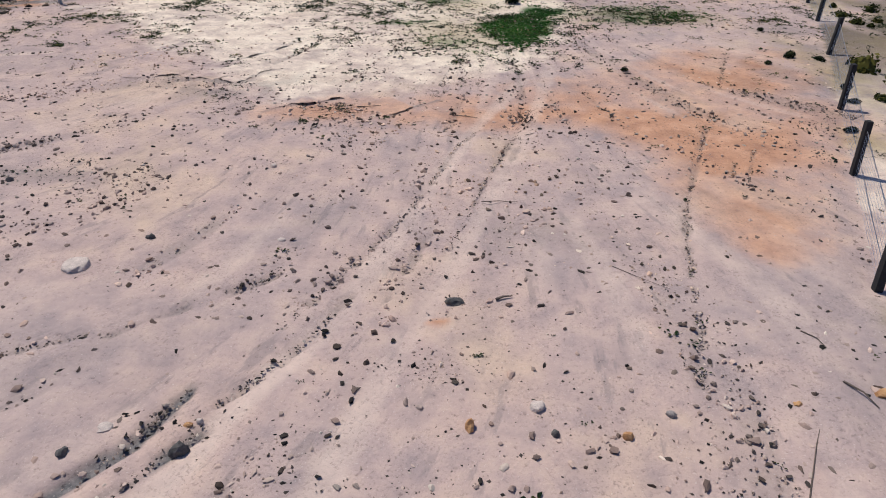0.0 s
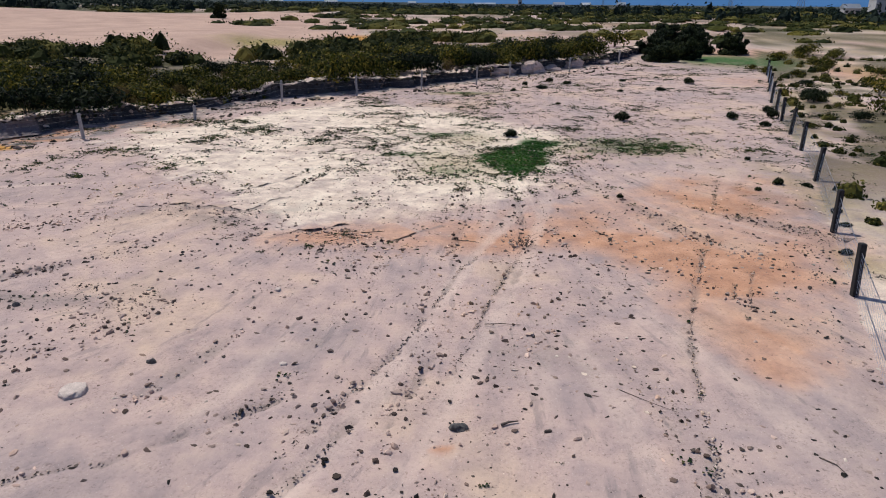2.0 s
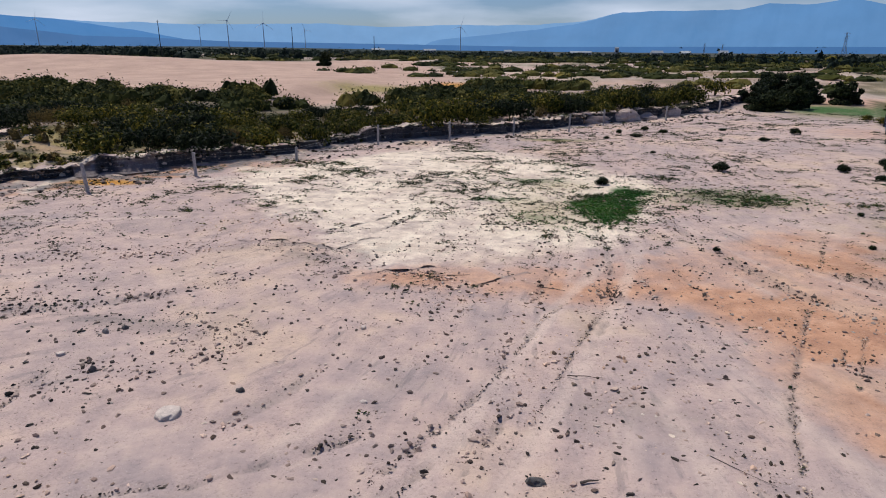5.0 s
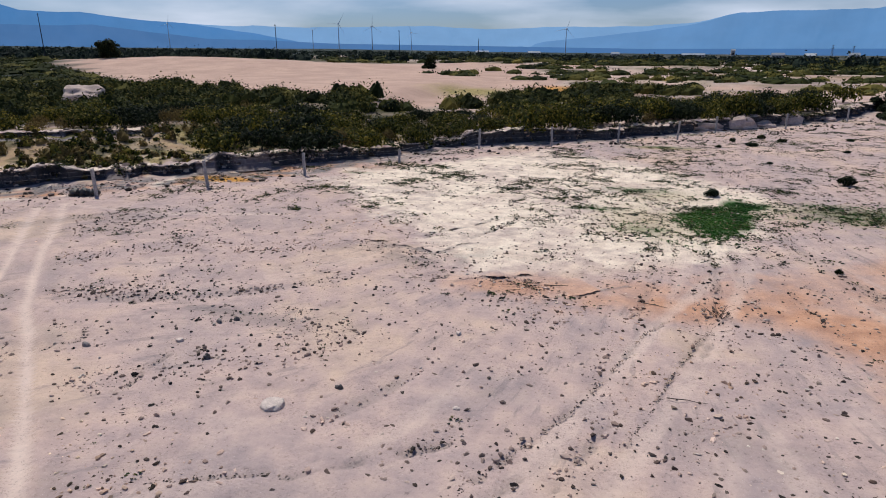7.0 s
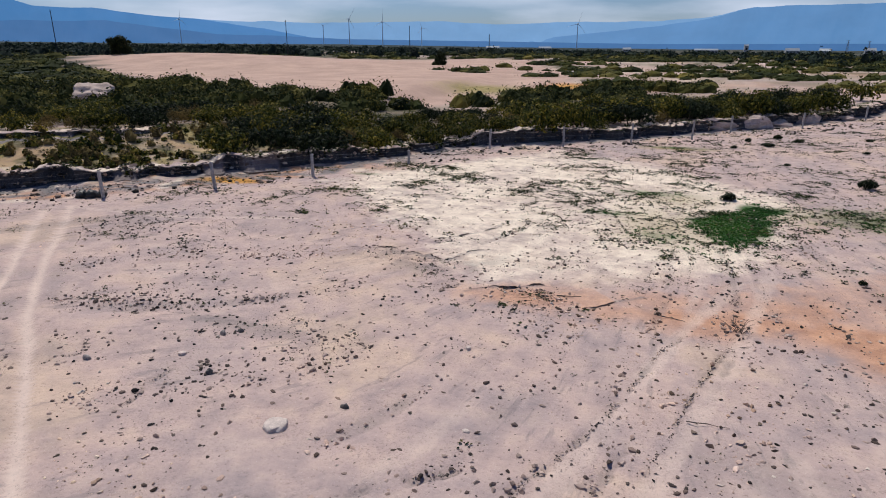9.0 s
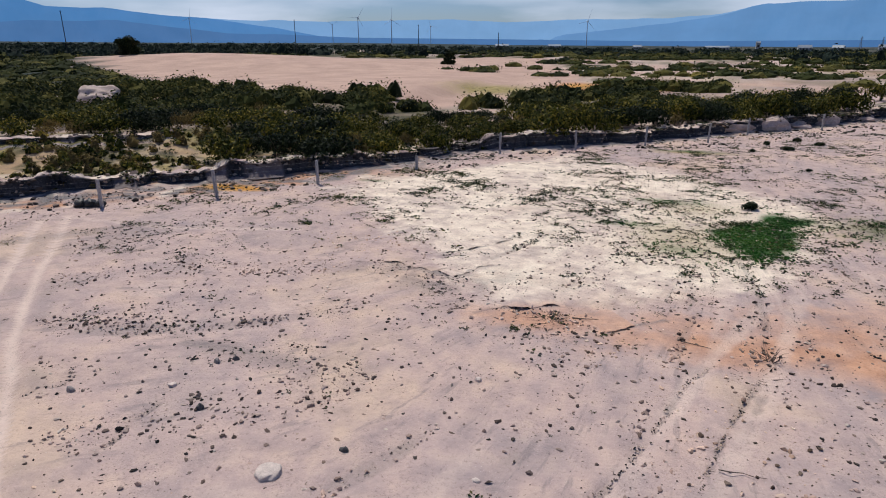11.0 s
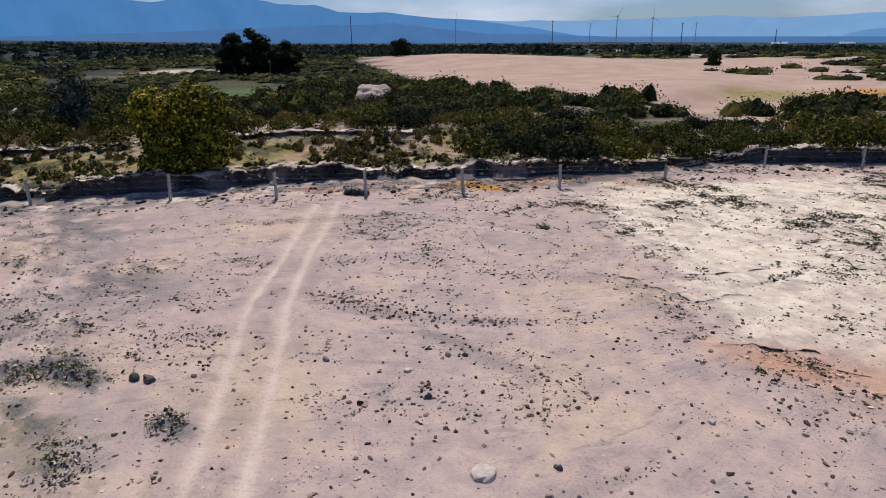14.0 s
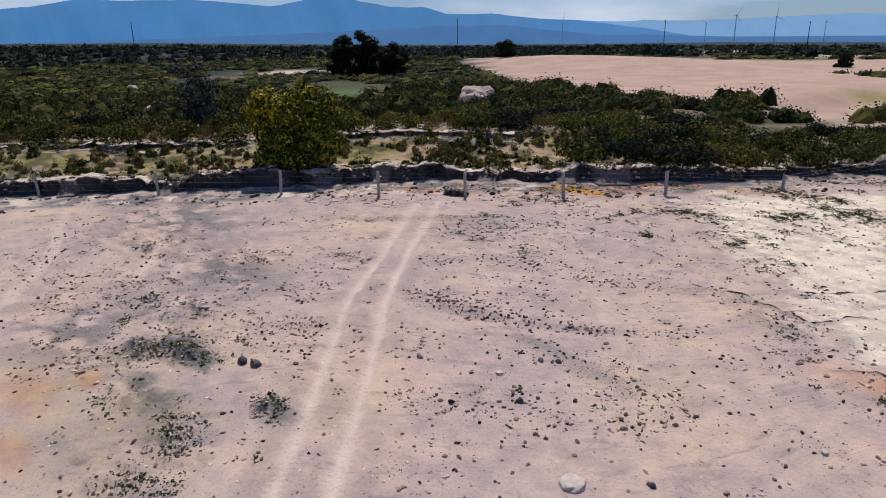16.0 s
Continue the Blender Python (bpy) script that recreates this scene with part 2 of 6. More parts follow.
def rock_material(name, dark, light, scale=7.0):
    mat, n, l, bsdf = material(name)
    pos = n.new("ShaderNodeNewGeometry").outputs["Position"]
    info = n.new("ShaderNodeObjectInfo").outputs["Random"]
    a, b = noise_node(n, l, pos, scale, 6, 0.65), noise_node(n, l, pos, scale * 6, 4, 0.7)
    col = ramp_node(n, l, a, [(0.32, dark), (0.62, light)])
    col = mix_node(n, l, 0.6, col, ramp_node(n, l, b, [(0.3, (0.6, 0.6, 0.6)), (0.65, (1.1, 1.1, 1.1))]), "MULTIPLY")
    col = mix_node(n, l, 0.4, col, ramp_node(n, l, info, [(0, (0.7, 0.7, 0.7)), (1, (1.1, 1.08, 1.05))]), "MULTIPLY")
    l.new(col, bsdf.inputs["Base Color"])
    bsdf.inputs["Roughness"].default_value = 0.9
    bump_node(n, l, math_node(n, l, "ADD", a, math_node(n, l, "MULTIPLY", b, 0.4)), 0.7, 0.04, bsdf)
    return mat


def island_material(name, stops, rough=0.9, translucent=0.0):
    """Each loose piece of the mesh takes its own shade."""
    mat, n, l, bsdf = material(name)
    geo = n.new("ShaderNodeNewGeometry")
    col = ramp_node(n, l, geo.outputs["Random Per Island"], stops)
    spot = noise_node(n, l, geo.outputs["Position"], 1.1, 3)
    col = mix_node(n, l, 0.7, col, ramp_node(n, l, spot, [(0.3, (0.6, 0.62, 0.6)), (0.7, (1.25, 1.2, 1.1))]), "MULTIPLY")
    l.new(col, bsdf.inputs["Base Color"])
    bsdf.inputs["Roughness"].default_value = rough
    bsdf.inputs["Specular IOR Level"].default_value = 0.06
    broad = noise_node(n, l, geo.outputs["Position"], 0.09, 4)
    col = mix_node(n, l, 0.85, col, ramp_node(n, l, broad, [(0.36, (0.5, 0.58, 0.6)), (0.52, (1, 1, 1)), (0.66, (1.45, 1.32, 1.0))]), "MULTIPLY")
    l.new(col, bsdf.inputs["Base Color"])
    if translucent:
        thin = n.new("ShaderNodeBsdfTranslucent")
        l.new(col, thin.inputs["Color"])
        mixer = n.new("ShaderNodeMixShader")
        mixer.inputs[0].default_value = translucent
        l.new(bsdf.outputs[0], mixer.inputs[1])
        l.new(thin.outputs[0], mixer.inputs[2])
        l.new(mixer.outputs[0], n["Material Output"].inputs["Surface"])
    return mat


def plain_material(name, colour, rough=0.7, metal=0.0, scale=3.0, spread=0.3):
    mat, n, l, bsdf = material(name)
    pos = n.new("ShaderNodeTexCoord").outputs["Object"]
    a = noise_node(n, l, pos, scale, 6, 0.65)
    lo, hi = tuple(c * (1 - spread) for c in colour), tuple(min(1, c * (1 + spread)) for c in colour)
    l.new(ramp_node(n, l, a, [(0.3, lo), (0.7, hi)]), bsdf.inputs["Base Color"])
    bsdf.inputs["Roughness"].default_value, bsdf.inputs["Metallic"].default_value = rough, metal
    bump_node(n, l, a, 0.4, 0.01, bsdf)
    return mat


SOIL = soil_material()
PALE_ROCK = rock_material("pale limestone", (0.48, 0.40, 0.36), (0.68, 0.58, 0.52))
GREY_ROCK = rock_material("grey rock", (0.17, 0.155, 0.15), (0.36, 0.32, 0.30))
DARK_ROCK = rock_material("dark rock", (0.05, 0.05, 0.05), (0.13, 0.12, 0.115))
OCHRE_ROCK = rock_material("ochre rock", (0.36, 0.17, 0.07), (0.62, 0.36, 0.17))
SAND_ROCK = rock_material("sandy rock", (0.44, 0.33, 0.28), (0.62, 0.49, 0.43), 1.2)
PEBBLE = island_material("pebbles and clods", [(0, (0.024, 0.022, 0.021)), (0.4, (0.085, 0.07, 0.065)), (0.62, (0.24, 0.185, 0.165)), (0.85, (0.46, 0.35, 0.31)), (1, (0.72, 0.62, 0.55))])
CLOD = island_material("soil clods", [(0, (0.06, 0.045, 0.04)), (0.3, (0.18, 0.13, 0.115)), (0.6, (0.42, 0.305, 0.27)), (1, (0.66, 0.50, 0.44))])
WEED = island_material("low weeds", [(0, (0.014, 0.026, 0.014)), (0.6, (0.035, 0.055, 0.026)), (1, (0.13, 0.115, 0.05))], 0.8, 0.2)
GRASS = island_material("green grass", [(0, (0.018, 0.07, 0.02)), (0.6, (0.035, 0.12, 0.03)), (1, (0.10, 0.18, 0.05))], 0.8, 0.25)
LEAF = island_material("shrub leaves", [(0, (0.013, 0.020, 0.005)), (0.5, (0.048, 0.060, 0.012)), (0.8, (0.14, 0.125, 0.022)), (1, (0.36, 0.29, 0.06))], 0.6, 0.22)
YELLOW_LEAF = island_material("sunlit tree leaves", [(0, (0.008, 0.013, 0.005)), (0.35, (0.045, 0.055, 0.010)), (0.68, (0.22, 0.21, 0.022)), (1, (0.70, 0.60, 0.06))], 0.5)
DARK_LEAF = island_material("dark tree leaves", [(0, (0.008, 0.014, 0.008)), (0.7, (0.018, 0.028, 0.013)), (1, (0.05, 0.06, 0.026))], 0.6, 0.15)
SCRUB_LEAF = island_material("scrub leaves", [(0, (0.014, 0.021, 0.008)), (0.6, (0.046, 0.056, 0.016)), (1, (0.16, 0.14, 0.04))], 0.8, 0.12)
FAR_LEAF = island_material("far dark leaves", [(0, (0.010, 0.018, 0.016)), (0.8, (0.022, 0.036, 0.028)), (1, (0.04, 0.055, 0.04))], 0.8, 0.1)
SILVER_LEAF = island_material("grey green leaves", [(0, (0.02, 0.03, 0.018)), (0.55, (0.05, 0.065, 0.04)), (0.8, (0.2, 0.21, 0.17)), (1, (0.6, 0.6, 0.54))], 0.5, 0.15)
DRY_LEAF = island_material("dry scrub", [(0, (0.06, 0.05, 0.025)), (0.5, (0.16, 0.12, 0.05)), (1, (0.30, 0.22, 0.09))], 0.85, 0.2)
BARK = plain_material("grey bark", (0.11, 0.09, 0.07), 0.9, 0, 14, 0.4)
DEAD_WOOD = plain_material("dead wood", (0.10, 0.075, 0.06), 0.9, 0, 20, 0.4)
CONCRETE = plain_material("weathered concrete", (0.34, 0.33, 0.33), 0.9, 0, 9, 0.3)
# near-black, as the shade of backlit posts is put into the colour
DARK_POST = plain_material("dark backlit post", (0.018, 0.018, 0.02), 0.95, 0, 9, 0.4)
WIRE = plain_material("galvanised wire", (0.30, 0.31, 0.33), 0.5, 0.8, 5, 0.2)
NET = plain_material("grey blue netting", (0.26, 0.33, 0.45), 0.8, 0, 3, 0.2)
WHITE_PAINT = plain_material("white painted metal", (0.60, 0.64, 0.70), 0.5, 0, 0.05, 0.1)
WHITE_WALL = plain_material("white plaster", (0.36, 0.36, 0.37), 0.85, 0, 0.4, 0.12)
ROOFING = plain_material("pale roof sheet", (0.24, 0.27, 0.31), 0.5, 0.2, 0.5, 0.15)
BLACK = plain_material("black rubbish", (0.02, 0.02, 0.02), 0.6, 0, 8, 0.4)
WINDOW_GLASS = plain_material("dark window glass", (0.03, 0.035, 0.045), 0.1, 0, 1, 0.1)

# ---- the lie of the land ----
LEFT_FENCE = [(-55.0, 1.5), (-48.0, 9.2), (-43.1, 15.0), (-37.1, 20.5), (-32.3, 24.6), (-28.4, 28.2), (-23.8, 31.8), (-20.0, 36.5), (-15.8, 42.4),
              (-11.9, 50.2), (-6.5, 53.0), (-1.4, 56.7), (3.5, 60.0), (7.1, 65.4), (14.0, 70.6), (21.4, 78.7)]
RIGHT_FENCE = [(9.1, 11.0), (11.6, 16.4), (13.9, 21.4), (16.9, 28.0), (19.5, 34.1), (21.1, 38.4), (22.7, 42.6), (24.2, 46.4), (25.7, 50.2), (28.6, 56.6), (31.4, 62.4), (34.0, 68.2)]
SCARP = [(-64.0, -6.0), (-56.5, 1.0), (-48.6, 9.0), (-44.6, 14.2), (-41.0, 18.2), (-38.8, 23.0), (-36.0, 27.6), (-31.9, 31.3), (-27.8, 34.8), (-23.4, 38.8),
         (-19.5, 42.5), (-14.8, 49.5), (-8.5, 54.0), (-2.0, 58.4), (6.0, 66.0), (13.5, 72.6), (21.0, 81.0), (30.0, 95.0)]
SAND = [(-27, 72), (-32, 75), (-38, 77), (-48, 78), (-56, 77), (-66, 84), (-82, 94), (-100, 107), (-150, 140), (-232, 214), (-130, 240), (-60, 250), (-40, 255), (-27, 180), (-14, 140), (-12, 112), (-20, 97), (-19, 80), (-23, 73)]
SCRUB_LINE = [(-46, 150), (-36, 142), (-26, 137), (-10, 141), (6, 139), (20, 150)]
PALE = [(-7.5, 24), (-5.2, 21.6), (-2.9, 22.6), (0, 23.6), (3.6, 26), (6, 30), (8, 36), (4, 43), (-1, 48), (-6, 51), (-12, 45), (-16, 40), (-18.5, 36), (-13, 30), (-9, 26.5)]
ORANGE = [(-6.2, 20.6), (-4, 19.8), (-2.6, 19.5), (0, 20), (2, 19.3), (4.2, 19.8), (6, 17.4), (6.6, 14.8), (6.7, 13), (7.3, 11.9), (8.4, 11.7), (9.8, 14.5),
          (11.8, 17.8), (13.8, 23), (16, 27.4), (12.3, 29), (9, 27), (5, 24.8), (3, 23.4), (0.8, 22.6), (-0.5, 21.6), (-2.5, 22.2), (-4.5, 21.3)]
OCHRE = [(-24.4, 34.2, 2.2, 0.8), (-13.5, 111, 4, 7)]
GREEN = [(2, 32.8), (2.5, 30.2), (3.2, 28.9), (4.6, 28.9), (5.3, 31.2), (6.6, 35.4), (5.3, 36.6), (4, 34.4)]
TRACKS = [[(-28.6, 26.3), (-26.1, 23.5), (-22.1, 18.8), (-20.0, 16.6), (-18.1, 14.6), (-16.6, 13.4), (-14.7, 11.65), (-12.8, 9.9), (-11.3, 8.5), (-10.5, 7.7), (-8.4, 5.6), (-5.4, 2.2)],
          [(-29.2, 25.2), (-27.3, 22.9), (-22.7, 17.9), (-19.6, 14.2), (-18.3, 13.0), (-16.2, 11.2), (-14.0, 9.3), (-12.5, 7.9), (-11.65, 7.1), (-9.4, 4.9), (-6.5, 1.6)]]
FAINT_TRACKS = [[(-4.2, 5.4), (-3, 8), (-1.8, 10.1), (-1.2, 11.8), (-0.4, 14.2), (1.1, 18.9), (3.3, 24.1)],
                [(-1.9, 5.4), (-0.6, 9), (0.55, 12), (1.45, 14.8), (2.55, 18), (3.7, 22.1), (4.6, 26)],
                [(-42, 9.5), (-33, 7), (-26, 3.5)], [(-35, 14.5), (-31.5, 12.9), (-27, 10.5), (-22, 6.5)], [(-36, 13.4), (-32.6, 11.9), (-26.9, 8.8), (-22.6, 5)],
                [(-17.5, 4.8), (-20, 7.0), (-24, 9.6)], [(-28, 26), (-22, 26), (-16, 27.5)]]
RUT_A = [(1.5, 19.5), (0.7, 18.0), (0.0, 15.8), (-0.6, 14.0), (-1.5, 12.1), (-2.1, 11.0), (-2.6, 10.0)]
RUT_B = [(2.4, 18.6), (1.7, 16.7), (1.1, 14.8), (0.8, 13.7), (0.35, 12.5)]
RUTS = [[(12.3, 27.6), (10.2, 22.8), (8.3, 18.9), (6.9, 15.8), (6.2, 14.2), (5.7, 12.6), (5.2, 10.4), (4.5, 8.2)], [(9.4, 17.8), (8.6, 16.2), (7.9, 14.8)], [(8.5, 17.0), (8.1, 16.1)],
        [(-5.3, 6.1), (-4.5, 7.0), (-3.9, 8.2)], [(-4.6, 5.9), (-3.9, 6.8), (-3.5, 7.3)], [(-3.4, 7.8), (-2.3, 9.3), (-1.6, 10.8)], [(-3.1, 8.1), (-2.6, 8.9)], [(-6.0, 9.4), (-4.5, 10.5), (-3.2, 11.4)],
        [(-8.4, 8.6), (-6.3, 9.5)], RUT_A, RUT_B, [(-11.5, 11.2), (-11.4, 11.7), (-11.6, 12.3), (-11.5, 13.2)], [(-15.0, 12.4), (-15.0, 12.9), (-14.5, 13.2), (-15.1, 14.0)], [(-22.4, 15.4), (-22.1, 16.1), (-22.8, 17.5)], [(-0.9, 10.6), (0.1, 13.6)], [(1.6, 14.6), (2.5, 18.2)]]
SCOURS = RUTS[3:5]
CRACK = [(-5.6, 20.9), (-5.1, 21.4), (-4.3, 21.55), (-3.7, 21.9), (-2.9, 22.2)]
CRACK_LOW = [(-1.7, 20.3), (-1.0, 21.0), (-0.4, 21.45), (0.1, 21.8)]
FAR_CRACK = [(-8.8, 26.2), (-7.6, 27.0), (-6.6, 28.2), (-6.0, 29.9)]
MID_CRACK = [(-7.4, 23.6), (-6.7, 24.9), (-6.0, 25.4)]


def fan(x, y):
    """Angle (in metres of arc) and distance from the place where vehicles turn."""
    ahead = 4.0 + 0.5 * ((25 - y) + np.hypot(25 - y, 6.0))
    return 13.0 * np.arctan2(x - 3, ahead) + 0.5 * np.sin(np.hypot(x - 3, y - 25) / 3.1), np.hypot(x - 3, y - 25)


CLEARINGS = [(-78, 53, 9), (-90, 61, 10), (-102, 69, 11), (-116, 76, 12), (-132, 83, 12), (-190, 101, 24), (-13, 110, 8), (-15, 98, 5), (-25, 100, 8), (-25, 74, 4), (-27.5, 58.8, 2.6), (-60, 56, 6)]
CLODS = [(-19.3, 8.0, 1.3, 0.45, 0.30), (-20.6, 7.0, 0.7, 0.45, 0.25), (-14.6, 8.5, 0.6, 0.3, 0.2), (-14.6, 6.1, 1.0, 0.6, 0.22), (-17.4, 6.2, 1.6, 0.7, 0.2), (-8.4, 23.6, 2.4, 1.0, 0.12), (-23, 9, 3.5, 1.4, 0.15), (-33, 12, 6, 2.5, 0.22), (-14.2, 4.6, 1.6, 0.8, 0.2)]


def bank_side(x, y):
    d, s = line_distance(x, y, SCARP)
    return d * s


def ground_height(x, y):
    x, y = np.asarray(x, float), np.asarray(y, float)
    d = bank_side(x, y)
    field = 0.05 * (fbm(x / 5, y / 5, 3, 3) - 0.5) + 0.035 * (fbm(x / 0.7, y / 0.7, 5, 3) - 0.5) * smooth(-d, -1, 2)
    left = smooth(-x, 27, 33) * smooth(160 - np.hypot(x, y), 0, 60)
    plateau = 0.72 * smooth(d, 0.7, 2.2) + left * 1.2 * smooth(d, 2.0, 9.0) + 0.5 * (fbm(x / 9, y / 9, 8, 3) - 0.45) * smooth(d, 2, 12)
    mound = 2.4 * np.exp(-(((x + 105) / 75) ** 2 + ((y - 175) / 48) ** 2)) + 2.2 * np.exp(-(((x + 145) / 42) ** 2 + ((y - 160) / 22) ** 2))
    far = 2.2 * (fbm(x / 60, y / 60, 9, 3) - 0.5) * smooth(np.hypot(x, y), 90, 260)
    bearing = np.degrees(np.arctan2(x, y))
    reach = np.hypot(x, y)
    rise = np.interp(bearing, [-135, -100, -82, -73, -62, -51, -39, -26, -12, 2, 14, 31, 60, 100], [0, 0.8, 0.88, 0.8, 0.5, 0.2, 0.0, -0.12, -0.42, -0.6, -0.7, -0.7, -0.5, 0])
    far = far + (reach * np.tan(np.radians(rise)) + 1.2) * smooth(reach, 120, 600)     # the plain tilts gently from the hills to the low ground
    clods = sum(tall * np.exp(-(((x - cx) / rx) ** 2 + ((y - cy) / ry) ** 2)) for cx, cy, rx, ry, tall in CLODS)
    field = field + clods * (2.2 * np.abs(vnoise(x / 0.38, y / 0.3, 83) - 0.5) + 0.9 * vnoise(x / 0.2, y / 0.2, 84) - 0.5)
    strip = -0.10 * np.exp(-((line_distance(x, y, RIGHT_FENCE)[0]) / 0.5) ** 2)
    return field + plateau + mound + far + strip


# ---- ground sheet ----
def axis(stretches, grow=1.13, reach=4600):
    """Coordinates with even steps over each stretch, growing outwards to the horizon."""
    vals = []
    for a, b, step in stretches:
        vals += list(np.linspace(a, b, int(round((b - a) / step)), endpoint=False))
    vals.append(stretches[-1][1])
    lo, hi, step = [], [], stretches[0][2]
    v = vals[0]
    while v > -reach:
        step *= grow
        v -= step
        lo.append(v)
    v, step = vals[-1], stretches[-1][2]
    while v < reach:
        step *= grow
        v += step
        hi.append(v)
    return np.array(lo[::-1] + vals + hi)


def build_ground():
    gx = axis([(-52, -24, 0.3), (-24, 12, 0.14), (12, 44, 0.3)])
    gy = axis([(2.5, 28, 0.14), (28, 68, 0.27)])
    X, Y = np.meshgrid(gx, gy)
    x, y = X.ravel(), Y.ravel()
    z = ground_height(x, y)
    wob = (fbm(x / 1.7, y / 1.7, 11, 4) - 0.5)
    near = (np.abs(x) < 70) & (np.abs(y) < 110)

    def field(fn, pts_or_poly, default):
        out = np.full(x.shape, default, float)
        out[near] = fn(x[near], y[near], pts_or_poly)
        return out

    def dist(pts):
        return field(lambda a, b, p: line_distance(a, b, p)[0], pts, 99.0)

    pale = smooth(field(inside, PALE, -99.0) + 2.6 * wob, -1.0, 1.6) * (0.6 + 0.55 * smooth(fbm(x / 3, y / 3, 21), 0.3, 0.6))
    orange = smooth(field(inside, ORANGE, -99.0) + 1.6 * wob, -1.2, 1.6) * (0.42 + 0.55 * smooth(fbm(x / 2.2, y / 2.2, 31), 0.35, 0.62))
    for cx, cy, rx, ry, amt in ((-3.6, 20.8, 2.0, 0.9, 0.8), (0.8, 21.6, 1.8, 1.0, 0.55), (7.6, 12.6, 0.9, 0.9, 0.8), (12.5, 20.3, 2.4, 2.4, 0.5), (-19.6, 4.0, 2.0, 0.8, 0.6), (-19.4, 5.4, 0.7, 0.4, 0.9),
                                (-17.0, 3.1, 1.2, 0.5, 0.6), (0.1, 9.9, 0.25, 0.12, 1.0), (-24.4, 34.3, 2.3, 0.55, 1.6), (-18.4, 40.6, 2.5, 0.9, 0.5), (-13.5, 111, 5, 8, 1.3), (2.0, 54.5, 1.6, 0.5, 0.5), (30, 62, 4, 4, 0.3), (-134, 83, 16, 9, 1.2), (48, 66, 9, 12, 0.9), (41, 90, 14, 16, 0.6)):
        orange = np.maximum(orange, amt * np.exp(-(((x - cx) / rx) ** 2 + ((y - cy) / ry) ** 2) ** 2 * 1.2))
    green = smooth(field(inside, GREEN, -99.0) + 1.8 * wob, -0.4, 0.6) * 0.95
    for cx, cy, rx, ry, amt in ((10.4, 34.8, 3.4, 1.9, 0.6), (-1.6, 32.8, 1.2, 0.5, 0.6), (0.8, 29.4, 1.2, 0.8, 0.45), (0.4, 37.8, 2, 0.8, 0.5), (2.0, 55, 2.2, 0.6, 0.8), (36.5, 83, 8, 9, 1.15),
                                (-17.2, 38.4, 0.9, 0.3, 0.8), (-84, 57, 11, 8, 1.0), (-98, 66, 10, 9, 0.9)):
        green = np.maximum(green, amt * np.exp(-(((x - cx) / rx) ** 2 + ((y - cy) / ry) ** 2) * 1.2) * (0.5 + 1.0 * fbm(x / 0.9, y / 0.9, 41)))
    track, shoulders = np.zeros(x.shape), np.zeros(x.shape)
    for t in TRACKS:
        d = dist(t) + 0.12 * wob
        m = smooth(-d, -0.19, -0.11)
        track = np.maximum(track, m)
        shoulder = np.exp(-((d - 0.42) / 0.12) ** 2)
        shoulders = np.maximum(shoulders, 0.25 * np.exp(-((d - 0.6) / 0.3) ** 2) * smooth(fbm(x / 1.1, y / 1.1, 63), 0.42, 0.6))
        z -= 0.05 * m - 0.03 * shoulder
    for t in FAINT_TRACKS:
        d = dist(t) + 0.3 * wob
        m = smooth(-d, -0.36, -0.12)
        track = np.maximum(track, 0.55 * m * (0.5 + vnoise(x / 2.5, y / 2.5, 51)))
        z -= 0.02 * m
    grit_shade = shoulders
    for t in RUTS:
        d = dist(t)
        m = smooth(-d - 0.2 * wob, -0.11, -0.03) * smooth(fbm(x / 0.7, y / 0.7, 61), 0.4, 0.55)
        # scours get full darkness, with the shadow of their hollows painted in
        deep = t in SCOURS
        if deep:
            m = np.maximum(m, smooth(-d - 0.3 * wob, -0.17, -0.05) * smooth(fbm(x / 0.6, y / 0.6, 62), 0.42, 0.56))
        grit_shade = np.maximum(grit_shade, (1.0 if deep else 0.4) * m)
        z -= (0.10 if deep else 0.08) * m
    # graded streaks that curve across the field
    bend, out = fan(x, y)
    streak = vnoise(bend / 0.5, out / 5.0, 71)
    gate = smooth(fbm(x / 6, y / 6, 75), 0.42, 0.62) * smooth(33 - y, 0, 6)
    z -= 0.05 * (smooth(streak, 0.5, 0.9) - 0.5) * gate
    grit_shade = np.maximum(grit_shade, 0.30 * smooth(streak, 0.74, 0.88) * gate)
    track = np.maximum(track, 0.35 * smooth(1 - streak, 0.66, 0.85) * gate)
    # rubble patches
    for cx, cy, rx, ry, amt in ((-8.0, 23.4, 3.2, 1.5, 0.55), (-19.3, 8.0, 2.0, 0.6, 1.8), (-20.8, 7.0, 1.1, 0.6, 1.5), (-14.6, 8.5, 0.9, 0.4, 1.6), (-14.6, 6.1, 1.3, 0.7, 1.2), (-17.6, 6.4, 1.8, 0.8, 1.1), (-26, 12, 4, 2, 0.9), (-36, 14, 6, 3, 0.9), (-24, 6, 4, 2, 0.9), (-16.4, 7.0, 0.8, 0.3, 0.7), (-10.0, 15.9, 2.0, 0.45, 0.4), (-12.5, 16.2, 3.0, 0.35, 0.6),
                                (-23, 8, 4, 1.6, 0.5), (-34, 11, 5, 2.5, 0.45), (2.6, 13.0, 2.4, 1.0, 0.3), (8.6, 9.2, 1.6, 1.6, 0.4), (-14.2, 4.6, 1.6, 0.8, 0.6), (16.5, 30.5, 1.5, 4.0, 0.5), (13.4, 24, 2.2, 4.2, 0.35)):
        grit_shade = np.maximum(grit_shade, amt * np.exp(-(((x - cx) / rx) ** 2 + ((y - cy) / ry) ** 2)) * smooth(fbm(x / 0.8, y / 0.8, 81), 0.35, 0.6))
